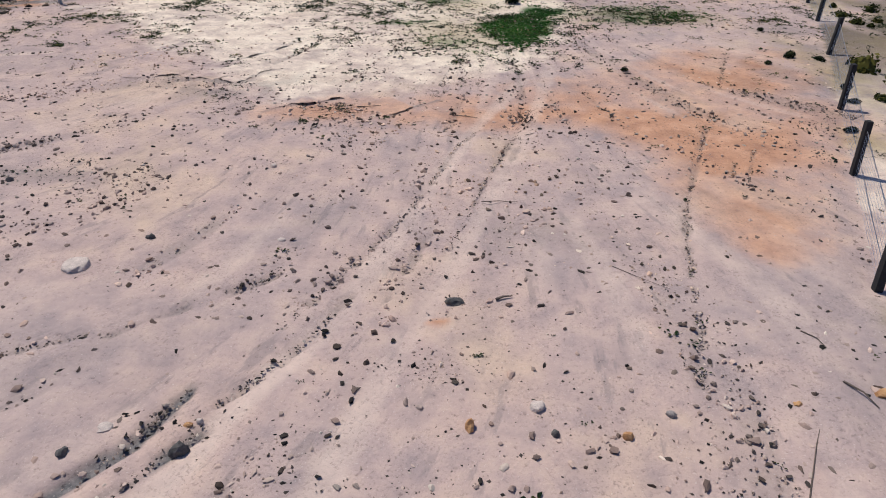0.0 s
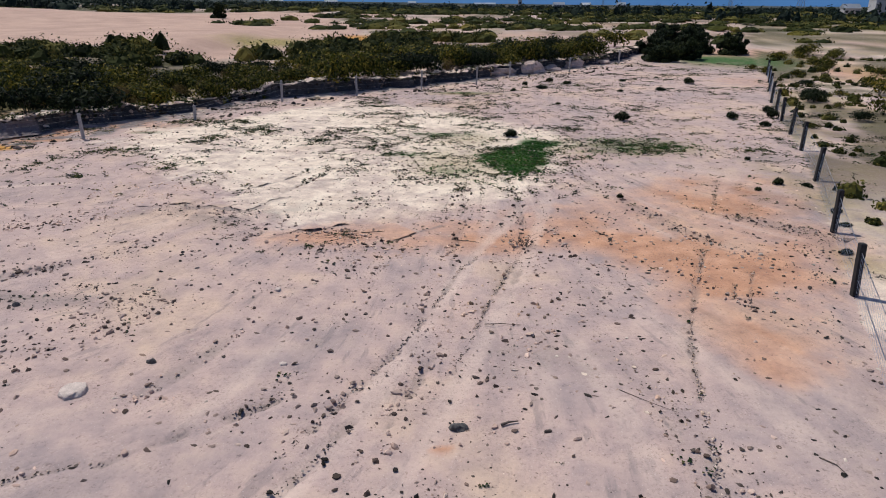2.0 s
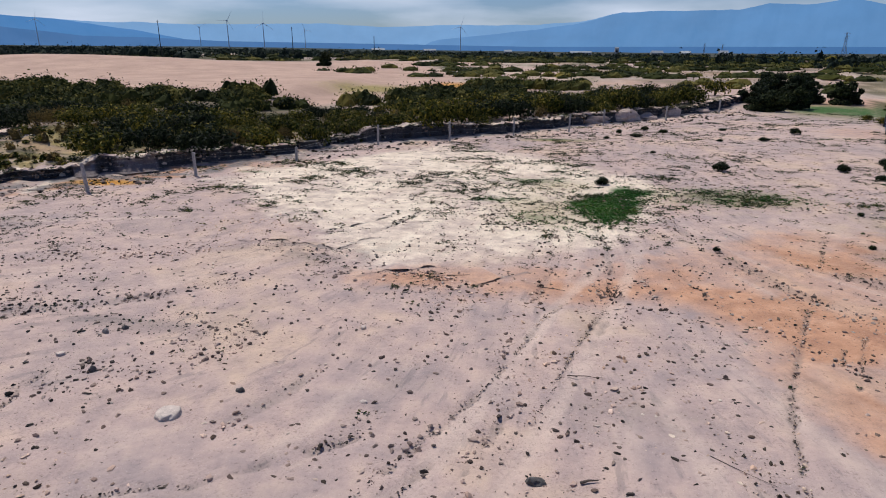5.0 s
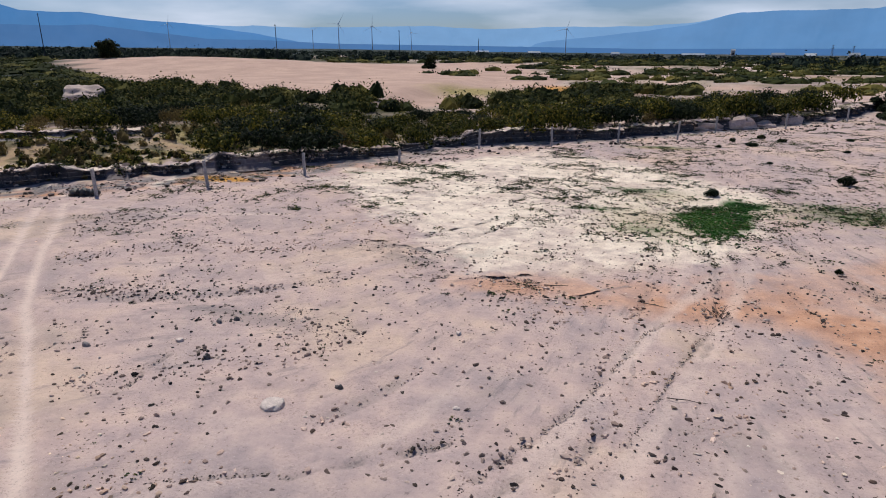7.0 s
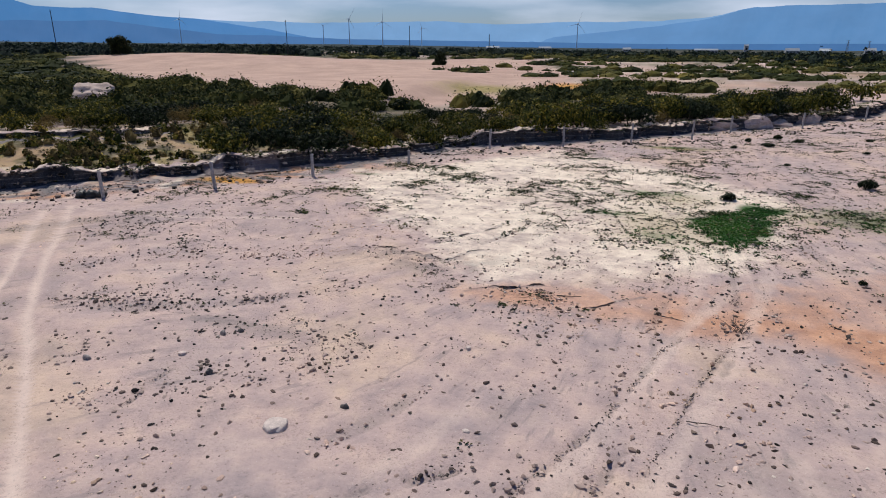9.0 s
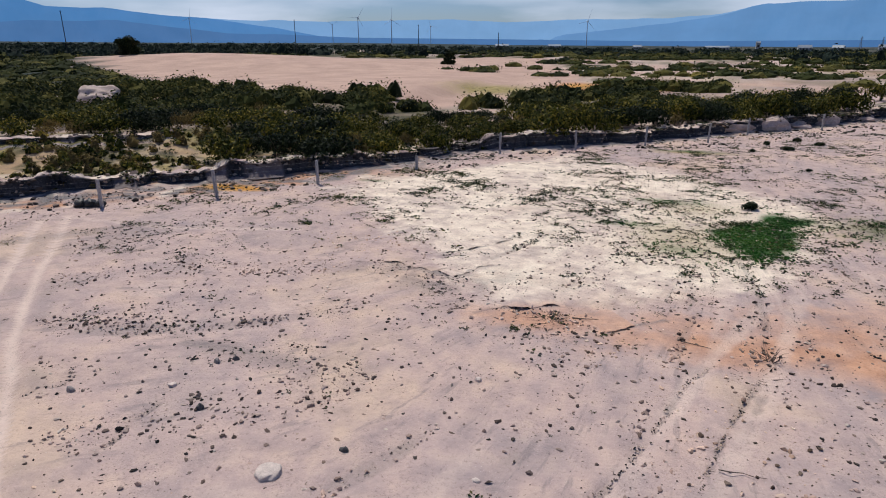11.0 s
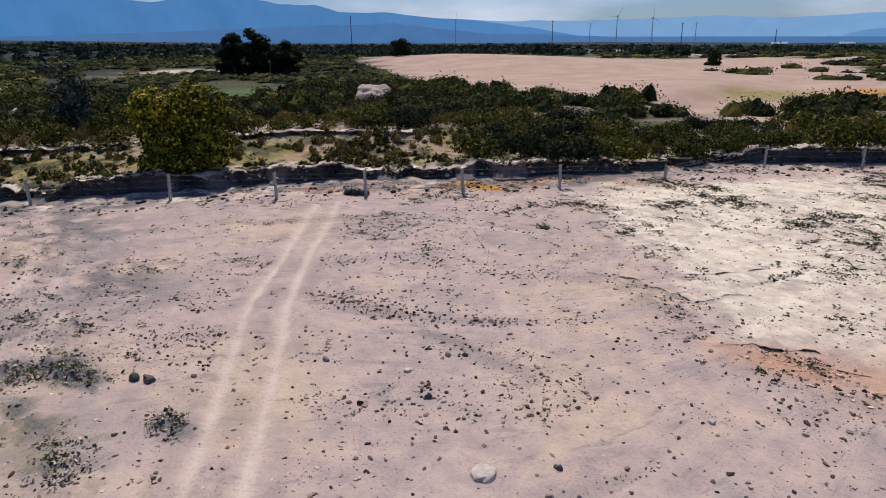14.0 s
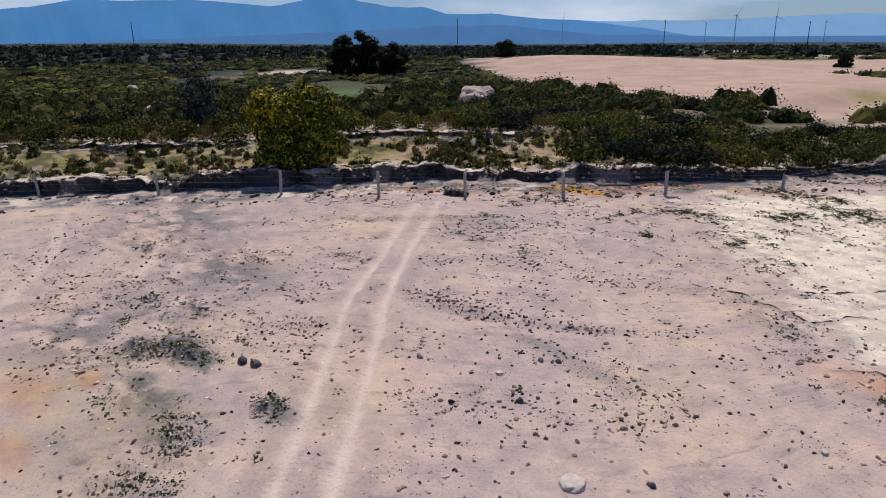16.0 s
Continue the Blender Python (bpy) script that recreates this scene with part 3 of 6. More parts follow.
    # dark band painted before the eroded lips as the shade they cast
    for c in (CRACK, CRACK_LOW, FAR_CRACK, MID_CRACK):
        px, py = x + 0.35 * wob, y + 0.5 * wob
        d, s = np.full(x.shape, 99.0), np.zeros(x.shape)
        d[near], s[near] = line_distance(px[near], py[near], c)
        grit_shade = np.maximum(grit_shade, 0.7 * np.where(s <= 0, np.exp(-(d / 0.14) ** 2), 0))
    bank = np.maximum(bank_side(x, y), y - 92)
    r = np.hypot(x, y)
    sand = smooth(inside(x, y, SAND) + 5 * (fbm(x / 7, y / 7, 91) - 0.5), -1.5, 2.5)
    sand = np.maximum(sand, 0.6 * smooth(x, -110, -70) * smooth(bank, 8, 11) * smooth(fbm(x / 14, y / 14, 93), 0.42, 0.6))
    veg = smooth(bank, 6, 14) * (1 - sand) * (0.25 + 0.75 * smooth(fbm(x / 18, y / 22, 95), 0.38, 0.62))
    veg = np.maximum(veg, smooth(-x - 0.55 * y, 10, 70) * smooth(bank, 12, 25) * (1 - sand) * 1.15)
    right = smooth(np.degrees(np.arctan2(x, y)), -16, -4) * smooth(r, 70, 110)
    veg = veg * (1 - 0.7 * right)
    veg = np.maximum(veg, smooth(r, 380, 700) * 0.85)
    _, side = line_distance(x, y, RIGHT_FENCE + [(60, 130)])
    outside = np.where((side < 0) & (y > 0) & (x > 0), 1.0, 0.0)
    veg = np.maximum(veg, outside * 0.6 * smooth(fbm(x / 3.5, y / 3.5, 97), 0.48, 0.66) * smooth(y, 8, 30))
    pale = np.maximum(pale, outside * 0.5 * smooth(fbm(x / 4, y / 4, 99), 0.4, 0.6))
    pale = np.maximum(pale, 0.9 * np.exp(-(((x + 190) / 26) ** 2 + ((y - 101) / 22) ** 2)))
    veg = veg * (1 - np.exp(-(((x + 190) / 26) ** 2 + ((y - 101) / 22) ** 2)))
    pale = np.maximum(pale, 0.5 * smooth(bank, 1, 4) * smooth(fbm(x / 10, y / 13, 101), 0.46, 0.6) * (1 - sand) * smooth(bank, 8, 11))
    foot = smooth(bank, -4.2, -3.0) * smooth(0.5 - bank, 0, 1) * smooth(-x, 12, 20)
    grit_shade = np.maximum(grit_shade, foot * (0.15 + 0.75 * smooth(fbm(x / 0.9, y / 0.9, 87), 0.4, 0.58)))
    pale = np.maximum(pale, foot * smooth(fbm(x / 1.3, y / 1.3, 88), 0.54, 0.62))
    orange = np.maximum(orange, foot * 1.2 * smooth(fbm(x / 2.5, y / 2.5, 114), 0.42, 0.56) * smooth(-x, 16, 20) * smooth(36 + x, 0, 5))
    slope = smooth(bank, 0.5, 2) * smooth(14 - bank, 0, 4) * smooth(-x, 14, 24)
    veg = np.maximum(veg, slope * 0.8 * smooth(fbm(x / 0.9, y / 0.9, 103), 0.48, 0.58))
    orange = np.maximum(orange, slope * 0.55 * smooth(fbm(x / 3, y / 3, 105), 0.48, 0.62))
    stripes = smooth(bank, 8, 30) * (1 - sand) * smooth(520 - r, 0, 150) * (0.35 + 1.1 * smooth(fbm(x / 9, y / 7, 122), 0.38, 0.6))
    orange = np.maximum(orange, stripes * 0.6 * smooth(fbm((x + 0.3 * y) / 26, (y - 0.2 * x) / 9, 107), 0.52, 0.64))
    veg = np.maximum(veg, stripes * 0.9 * smooth(fbm((x + 0.3 * y) / 34, (y - 0.2 * x) / 8, 109), 0.5, 0.6))
    veg = np.maximum(veg, outside * 0.8 * smooth(fbm(x / 6, y / 9, 108), 0.44, 0.6) * smooth(y, 14, 34))
    dry = slope * (0.5 + 0.6 * smooth(fbm(x / 2.4, y / 2.4, 117), 0.4, 0.58))
    dry = np.maximum(dry, stripes * 0.35 * smooth(fbm((x + 0.3 * y) / 22, (y - 0.2 * x) / 10, 119), 0.48, 0.6))
    dry = np.maximum(dry, outside * smooth(y, 16, 40) * (0.08 + 0.4 * smooth(fbm(x / 7, y / 10, 118), 0.42, 0.6)))
    for cx, cy, rx, ry, amt in ((1.2, 31.0, 2.6, 3.2, 0.5), (1.6, 36.5, 2.4, 1.6, 0.4), (9.5, 34.5, 4.5, 2.6, 0.35), (2.2, 54.6, 3.0, 0.9, 0.8), (-25, 102, 6, 8, 1.6), (-26, 55, 1.6, 2.0, 1.2), (-20, 49.5, 2.4, 1.0, 1.0), (-17, 5, 5, 2.5, 0.3), (9.4, 9.6, 0.9, 0.6, 0.6), (15.6, 24.5, 1.1, 5.0, 0.5), (13.2, 18.4, 0.8, 1.2, 0.6), (-108, 68, 12, 9, 0.8)):
        dry = np.maximum(dry, amt * np.exp(-(((x - cx) / rx) ** 2 + ((y - cy) / ry) ** 2)) * (0.4 + 1.0 * fbm(x / 1.3, y / 1.3, 120)))
    bearing = np.degrees(np.arctan2(x, y))
    hillward = smooth(-bearing, 30, 44)
    wood = 1.2 * np.maximum(hillward * smooth(r, 105, 180), smooth(r, 420, 640)) * (1 - sand)
    for cx, cy, size in CLEARINGS:
        wood *= 1 - np.exp(-(((x - cx) / size) ** 2 + ((y - cy) / size) ** 2) ** 2)
    ochre = np.zeros(x.shape)
    for cx, cy, rx, ry in OCHRE:
        ochre = np.maximum(ochre, np.exp(-(((x - cx) / rx) ** 2 + ((y - cy) / ry) ** 2) ** 2))
    i = np.arange(len(gx) * len(gy)).reshape(len(gy), len(gx))
    faces = np.stack([i[:-1, :-1].ravel(), i[:-1, 1:].ravel(), i[1:, 1:].ravel(), i[1:, :-1].ravel()], 1)
    me = quick_mesh("ground", np.stack([x, y, z], 1), faces, True)
    for name, v in (("pale", pale), ("orange", orange), ("green", green), ("track", track), ("grit_shade", grit_shade), ("sand", sand), ("veg", veg), ("dry", dry), ("ochre", ochre), ("wood", wood)):
        me.attributes.new(name, "FLOAT", "POINT").data.foreach_set("value", np.clip(v, 0, 1.5).astype(np.float32))
    for name, v in (("across", bend * smooth(85 - r, 0, 25)), ("along", out / 6.0 * smooth(85 - r, 0, 25))):
        me.attributes.new(name, "FLOAT", "POINT").data.foreach_set("value", v.astype(np.float32))
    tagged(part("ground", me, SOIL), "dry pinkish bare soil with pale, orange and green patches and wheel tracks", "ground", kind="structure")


build_ground()


def build_bank(line, shift, scale, seed, label):
    """The eroded earth step beyond the long fence, scalloped and slightly overhanging."""
    pts = []
    for (ax, ay), (bx, by) in zip(line[:-1], line[1:]):
        k = max(2, int(math.hypot(bx - ax, by - ay) / 0.16))
        pts += [(ax + (bx - ax) * i / k, ay + (by - ay) * i / k) for i in range(k)]
    p = np.array(pts)
    for _ in range(14):
        p[1:-1] = 0.25 * p[:-2] + 0.5 * p[1:-1] + 0.25 * p[2:]
    way = np.gradient(p, axis=0)
    way /= np.linalg.norm(way, axis=1)[:, None]
    nor = np.stack([-way[:, 1], way[:, 0]], 1)
    p = p + nor * shift
    u = seed * 37.0 + np.concatenate([[0], np.cumsum(np.linalg.norm(np.diff(p, axis=0), axis=1))])
    base = ground_height(*(p - nor * 1.6).T) * (shift > 0)
    scallop = 1.3 * np.abs(vnoise(u / 1.7, u * 0 + 3, 7) - 0.5) + 1.2 * np.abs(vnoise(u / 0.8, u * 0 + 13, 7) - 0.5) + 0.75 * (vnoise(u / 0.8, u * 0 + 9, 8) - 0.5) + 0.9 * (vnoise(u / 7, u * 0 + 2, 12) - 0.5)
    tall = scale * (0.86 + 0.4 * vnoise(u / 5, u * 0 + 5, 9))
    talus = 1.1 * smooth(vnoise(u / 1.25, u * 0 + 21, 16), 0.52, 0.8) * (0.25 + 0.75 * smooth(-p[:, 0], 20, 26))                # slumped cones of dry soil between the alcoves
    tall = tall * (1 + 0.35 * (fbm(u / 0.6, u * 0 + 8, 17, 3) - 0.5))
    breach = smooth(vnoise(u / 4.2, u * 0 + 6, 10), 0.16, 0.3)                     # worn-down stretches
    tall = tall * (0.6 + 0.4 * breach) * (1 - 0.12 * smooth(p[:, 0], -12, 4))
    profile = [(-2.0, -0.2, 0), (-1.5, 0.02, 0), (-1.0, 0.05, 0.03), (-0.6, 0.03, 0.06), (-0.25, 0, 0.1), (-0.06, 0, 0.16), (0.02, 0, 0.32), (0.04, 0, 0.5), (0.02, 0, 0.68), (-0.05, 0, 0.82), (-0.28, 0, 0.93),
               (-0.26, 0, 1.0), (0.08, 0, 1.05), (0.5, 0, 1.05), (0.9, 0, 1.04), (1.4, 0, 1.0), (2.0, 0, 0.9), (2.8, 0, 0.6), (3.6, 0, 0.2), (4.4, -0.16, 0)]
    rows = []
    for k, (w, dz, f) in enumerate(profile):
        jit = 0.42 * (fbm(u / 0.5, u * 0 + k * 0.45, 13, 3) - 0.5)
        if 3 <= k <= 10:
            jit = jit - talus * (1 - f)
        off = w + scallop * (1 if -1.1 < w < 2.2 else 0.5) + jit * (1 if 3 < k < 13 else 0.3)
        q = p + nor * off[:, None]
        g = ground_height(q[:, 0], q[:, 1])
        z = base + tall * f + dz + 0.22 * f * (fbm(u / 0.5, u * 0 + k * 0.6, 14, 3) - 0.5)
        if k in (0, 1, 2):
            z = g + (-0.08, -0.02, 0.03)[k]
        if k >= 13:
            blend = (k - 13) / 6
            z = np.where(True, z * (1 - blend) + (g - 0.08) * blend, z)
            z = z + 0.3 * (fbm(q[:, 0] / 0.7, q[:, 1] / 0.7, 18, 3) - 0.5) * (1 - blend)
            z = np.maximum(z, g + (0.04 if k < 18 else -0.1 * (k - 17)))
        rows.append(np.stack([q[:, 0], q[:, 1], z], 1))
    v = np.concatenate(rows)
    n = len(p)
    i = np.arange(len(profile) * n).reshape(len(profile), n)
    faces = np.stack([i[:-1, :-1].ravel(), i[:-1, 1:].ravel(), i[1:, 1:].ravel(), i[1:, :-1].ravel()], 1)
    me = quick_mesh("earth_bank", v, faces, False)
    x, y, z = v.T
    layer = np.repeat(np.arange(len(profile)), n)
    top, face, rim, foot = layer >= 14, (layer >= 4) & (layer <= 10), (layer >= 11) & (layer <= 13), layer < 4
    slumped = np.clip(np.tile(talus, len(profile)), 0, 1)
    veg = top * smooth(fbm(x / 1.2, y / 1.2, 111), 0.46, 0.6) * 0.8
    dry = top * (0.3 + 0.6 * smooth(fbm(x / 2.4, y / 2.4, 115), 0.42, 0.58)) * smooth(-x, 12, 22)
    face_shade = face * (1.25 - 0.7 * slumped)                                               # shade painted on the face, weaker on the slumped cones
    # rubble grit at the foot; on the face it deepens the painted shade
    grit_shade = 0.4 * face + foot * (0.2 + 0.7 * smooth(fbm(x / 0.9, y / 0.9, 112), 0.42, 0.58))
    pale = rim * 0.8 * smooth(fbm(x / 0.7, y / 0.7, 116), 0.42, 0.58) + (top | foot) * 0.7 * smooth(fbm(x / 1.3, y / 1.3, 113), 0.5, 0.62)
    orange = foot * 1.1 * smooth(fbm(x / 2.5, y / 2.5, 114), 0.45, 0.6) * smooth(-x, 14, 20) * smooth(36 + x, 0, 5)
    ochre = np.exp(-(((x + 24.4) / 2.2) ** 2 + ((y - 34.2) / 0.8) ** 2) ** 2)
    for name, a in (("face_shade", face_shade), ("ochre", ochre), ("veg", veg), ("dry", dry), ("grit_shade", grit_shade), ("pale", pale), ("orange", orange)):
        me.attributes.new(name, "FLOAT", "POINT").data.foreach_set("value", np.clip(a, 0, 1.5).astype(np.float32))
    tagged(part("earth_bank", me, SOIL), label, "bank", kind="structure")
    return np.concatenate(rows[5:16])


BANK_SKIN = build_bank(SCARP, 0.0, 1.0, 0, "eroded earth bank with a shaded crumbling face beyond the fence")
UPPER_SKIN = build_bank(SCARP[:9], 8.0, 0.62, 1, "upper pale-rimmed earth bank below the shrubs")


def make_ledge(pts, h, seed):
    """A crumbling lip of soil, shaded on its near side."""
    line = []
    for (ax, ay), (bx, by) in zip(pts[:-1], pts[1:]):
        k = max(2, int(math.hypot(bx - ax, by - ay) / 0.05))
        line += [(ax + (bx - ax) * i / k, ay + (by - ay) * i / k) for i in range(k)]
    p = np.array(line)
    for _ in range(10):
        p[1:-1] = 0.25 * p[:-2] + 0.5 * p[1:-1] + 0.25 * p[2:]
    way = np.gradient(p, axis=0)
    way /= np.linalg.norm(way, axis=1)[:, None]
    nor = np.stack([-way[:, 1], way[:, 0]], 1)
    nor *= np.sign(nor[:, 1:2])
    u = np.linspace(0, len(p) * 0.05, len(p))
    tall = h * np.sin(np.pi * np.linspace(0.02, 0.98, len(p))) ** 0.5 * (0.2 + 0.8 * smooth(vnoise(u / 0.5, u * 0 + seed, 3), 0.3, 0.7))
    wave = 0.45 * (fbm(u / 0.5, u * 0 + seed, 4, 4) - 0.5)
    rows = []
    for k, (w, f) in enumerate(((-0.3, -0.25), (-0.1, 0.02), (0.05, 0.1), (0.1, 0.4), (0.02, 0.8), (-0.1, 0.95), (0.0, 1.0), (0.5, 0.8), (1.3, 0.35), (2.2, -0.25))):
        q = p + nor * (w + wave * (1 if k > 0 else 0.3) + 0.05 * (fbm(u / 0.15, u * 0 + k + seed, 5, 2) - 0.5))[:, None]
        rows.append(np.column_stack([q, ground_height(q[:, 0], q[:, 1]) + np.where(f < 0, -0.05, tall * f)]))
    n = len(p)
    i = np.arange(len(rows) * n).reshape(len(rows), n)
    faces = np.stack([i[:-1, :-1].ravel(), i[:-1, 1:].ravel(), i[1:, 1:].ravel(), i[1:, :-1].ravel()], 1)
    v = np.concatenate(rows)
    me = quick_mesh("soil_ledge", v, faces, False)
    for name, a in (("pale", 0.7 * smooth(inside(v[:, 0], v[:, 1], PALE), -1, 1)), ("orange", 0.6 * smooth(inside(v[:, 0], v[:, 1], ORANGE), -1, 0.6))):
        me.attributes.new(name, "FLOAT", "POINT").data.foreach_set("value", a.astype(np.float32))
    tagged(part("soil_ledge", me, SOIL), "low crumbling ledge in the dry soil", "ledge", kind="structure")


for k, (line, h) in enumerate(((CRACK, 0.10), (CRACK_LOW, 0.07), (FAR_CRACK, 0.07), (MID_CRACK, 0.06), ([(-11.6, 24.0), (-10.4, 24.5), (-9.2, 24.3), (-8.0, 23.8)], 0.06))):
    make_ledge(line, h, k * 3 + 1)


def build_mountains():
    """Far blue ranges as a backdrop, with air haze painted into colour and glow."""
    skyline = [(-100, 3.2), (-82, 3.06), (-79.8, 3.3), (-77, 3.8), (-68.7, 3.85), (-63, 3.32), (-60, 3.8), (-57.4, 4.1), (-53.3, 3.2), (-50.5, 3.2), (-48.6, 2.6), (-44.8, 2.5), (-41.7, 2.1), (-39, 1.85), (-35, 1.6),
               (-28, 1.45), (-21.5, 1.6), (-17.6, 1.55), (-13, 1.3), (-7, 1.5), (-1, 1.5), (4, 1.7), (7, 2.3), (11, 2.5), (15.7, 2.5), (17.8, 2.85), (20.4, 2.7), (23.2, 3.0), (25.2, 2.54), (27.3, 1.82), (30, 1.27), (33.4, 0.9), (60, 1.2)]
    low = [(-100, 0.9), (-82, 0.8), (-60, 1.2), (-50, 1.6), (-44, 1.6), (-40, 1.1), (-36, 0.6), (-31, 0.45), (-26, 0.2), (-18, 0.05), (0, -0.3), (28, -0.3), (60, -0.3)]
    left_range = [q for q in skyline if q[0] < -41] + [(-37, 1.7), (-33, 1.1), (-29, 0.4), (-26, -0.5)]
    right_range = [(-14, -0.5), (-8, 0.3), (-2, 0.9), (4, 1.6)] + [q for q in skyline if q[0] > 6]
    # haze is part of each range's colour: the farthest is the palest
    for name, line, dist, haze_tone in (("far_mountain_range", skyline, 4450, (0.145, 0.30, 0.54)), ("mountain_range", left_range, 4250, (0.042, 0.172, 0.41)),
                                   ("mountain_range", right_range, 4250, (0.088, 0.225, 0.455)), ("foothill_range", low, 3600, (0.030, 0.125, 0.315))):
        b = np.arange(line[0][0], line[-1][0], 0.12)
        e = np.interp(b, [q[0] for q in line], [q[1] for q in line])
        e = e + (0.10 * (fbm(b / 1.6, b * 0, 5, 5) - 0.5) + 0.1 * (vnoise(b / 6, b * 0, 6) - 0.5)) * np.clip(e, 0, 1.5)
        top = 8 + dist * np.tan(np.radians(e))
        rows = []
        levels = [0, 0.2, 0.4, 0.5, 0.6, 0.7, 0.8, 0.9, 1.0]
        for f in levels:
            rr = dist - 500 * (1 - f) + 160 * (fbm(b / 1.2, b * 0 + f * 2.5, 15, 4) - 0.5) * (1 - f * 0.6)
            rows.append(np.stack([rr * np.sin(np.radians(b)), rr * np.cos(np.radians(b)), -120 + (top + 120) * f], 1))
        i = np.arange(len(levels) * len(b)).reshape(len(levels), len(b))
        faces = np.stack([i[:-1, :-1].ravel(), i[:-1, 1:].ravel(), i[1:, 1:].ravel(), i[1:, :-1].ravel()], 1)
        mat, n, l, bsdf = material(name)
        pos = n.new("ShaderNodeNewGeometry").outputs["Position"]
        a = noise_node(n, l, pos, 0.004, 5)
        col = ramp_node(n, l, a, [(0.3, tuple(c * 0.93 for c in haze_tone)), (0.7, tuple(c * 1.06 for c in haze_tone))])
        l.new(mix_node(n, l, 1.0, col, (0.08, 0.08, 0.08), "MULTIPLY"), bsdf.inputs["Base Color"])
        # the hazy colour also glows, in place of light scattered by the air
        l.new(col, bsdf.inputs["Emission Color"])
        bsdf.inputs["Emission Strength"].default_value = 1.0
        bsdf.inputs["Roughness"].default_value = 1.0
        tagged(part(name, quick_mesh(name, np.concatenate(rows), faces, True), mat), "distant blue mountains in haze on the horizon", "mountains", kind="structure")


build_mountains()


def ground_z(x, y):
    return float(ground_height(np.array([x]), np.array([y]))[0])


# ---- fences ----
def post_part(parent, h, w, mat, lean=(0, 0), at=(0, 0), z=0.0):
    bm = box_bm(w, w, h + 0.25, (0, 0, -0.25), w * 0.09)
    for v in bm.verts:
        k = max(v.co.z, 0)
        v.co.x += lean[0] * k + 0.006 * math.sin(9 * v.co.z)
        v.co.y += lean[1] * k
    bm.transform(Matrix.Translation((at[0], at[1], z)))
    return part("post", bm, mat, parent)


def wire_arrays(a, b, sag, r, steps=6, sides=3):
    pts = []
    for i in range(steps + 1):
        f = i / steps
        pts.append(Vector(a).lerp(Vector(b), f) - Vector((0, 0, sag * 4 * f * (1 - f))))
    return tube(pts, [r] * (steps + 1), sides)


rnd = random.Random(4)
left = tagged(new("fence"), "post and wire fence of grey concrete posts along the bank", "fence")
heights = [1.5, 1.55, 1.5, 1.58, 1.55, 1.5, 1.58, 1.45, 0.95, 1.6, 1.6, 1.6, 1.6, 1.55, 1.5, 1.5]
tops = []
for (px, py), hh in zip(LEFT_FENCE, heights):
    lean = (rnd.uniform(-0.06, 0.06), rnd.uniform(-0.05, 0.05))
    gz = ground_z(px, py)
    post_part(left, hh, 0.15, CONCRETE, lean, (px, py), gz)
    tops.append((px, py, gz, hh, lean))
for a, b in zip(tops[:-1], tops[1:]):
    for f in (0.3, 0.55, 0.78, 0.95):
        ha, hb = a[3] * f, b[3] * f
        arr = wire_arrays((a[0] + a[4][0] * ha, a[1] + a[4][1] * ha, a[2] + ha), (b[0] + b[4][0] * hb, b[1] + b[4][1] * hb, b[2] + hb), rnd.uniform(0.02, 0.08), 0.005)
        part("wire", quick_mesh("wire", *arr), WIRE, left)

right = tagged(new("fence"), "dark post fence hung with grey-blue netting beside a sandy lane", "fence")
tops = []
leans = [(-0.1, 0.02), (-0.10, 0.0), (-0.05, 0.02), (0.03, 0.01), (0.0, 0.03), (0.05, 0.0), (-0.04, 0), (0.02, 0.03), (0, 0), (0.04, 0), (-0.03, 0), (0, 0)]
for (px, py), lean in zip(RIGHT_FENCE, leans):
    gz = ground_z(px, py)
    post_part(right, 1.56, 0.17, DARK_POST, lean, (px, py), gz)
    tops.append((px, py, gz, 1.5, lean))
for a, b in zip(tops[:-1], tops[1:]):
    A0, B0 = Vector((a[0], a[1], a[2] + 0.03)), Vector((b[0], b[1], b[2] + 0.03))
    A1, B1 = A0 + Vector((a[4][0] * 1.4, a[4][1] * 1.4, 1.3)), B0 + Vector((b[4][0] * 1.4, b[4][1] * 1.4, 1.3))
    pieces, count = [], int((B0 - A0).length / 0.2)
    for i in range(1, count):
        f = i / count
        pieces.append(tube([A0.lerp(B0, f), A1.lerp(B1, f) - Vector((0, 0, 0.25 * f * (1 - f)))], [0.002, 0.002], 3))
    for k in range(9):
        f = k / 8
        pieces.append(wire_arrays(A0.lerp(A1, f), B0.lerp(B1, f), 0.06 * f, 0.002, 4))
    part("netting", quick_mesh("netting", *join(pieces)), NET, right, "fine grey-blue fence netting")
    for f in (0.35, 0.98):
        part("wire", quick_mesh("wire", *wire_arrays(A0.lerp(A1, f) + Vector((0.02, 0, 0)), B0.lerp(B1, f) + Vector((0.02, 0, 0)), 0.04, 0.008)), WIRE, right)


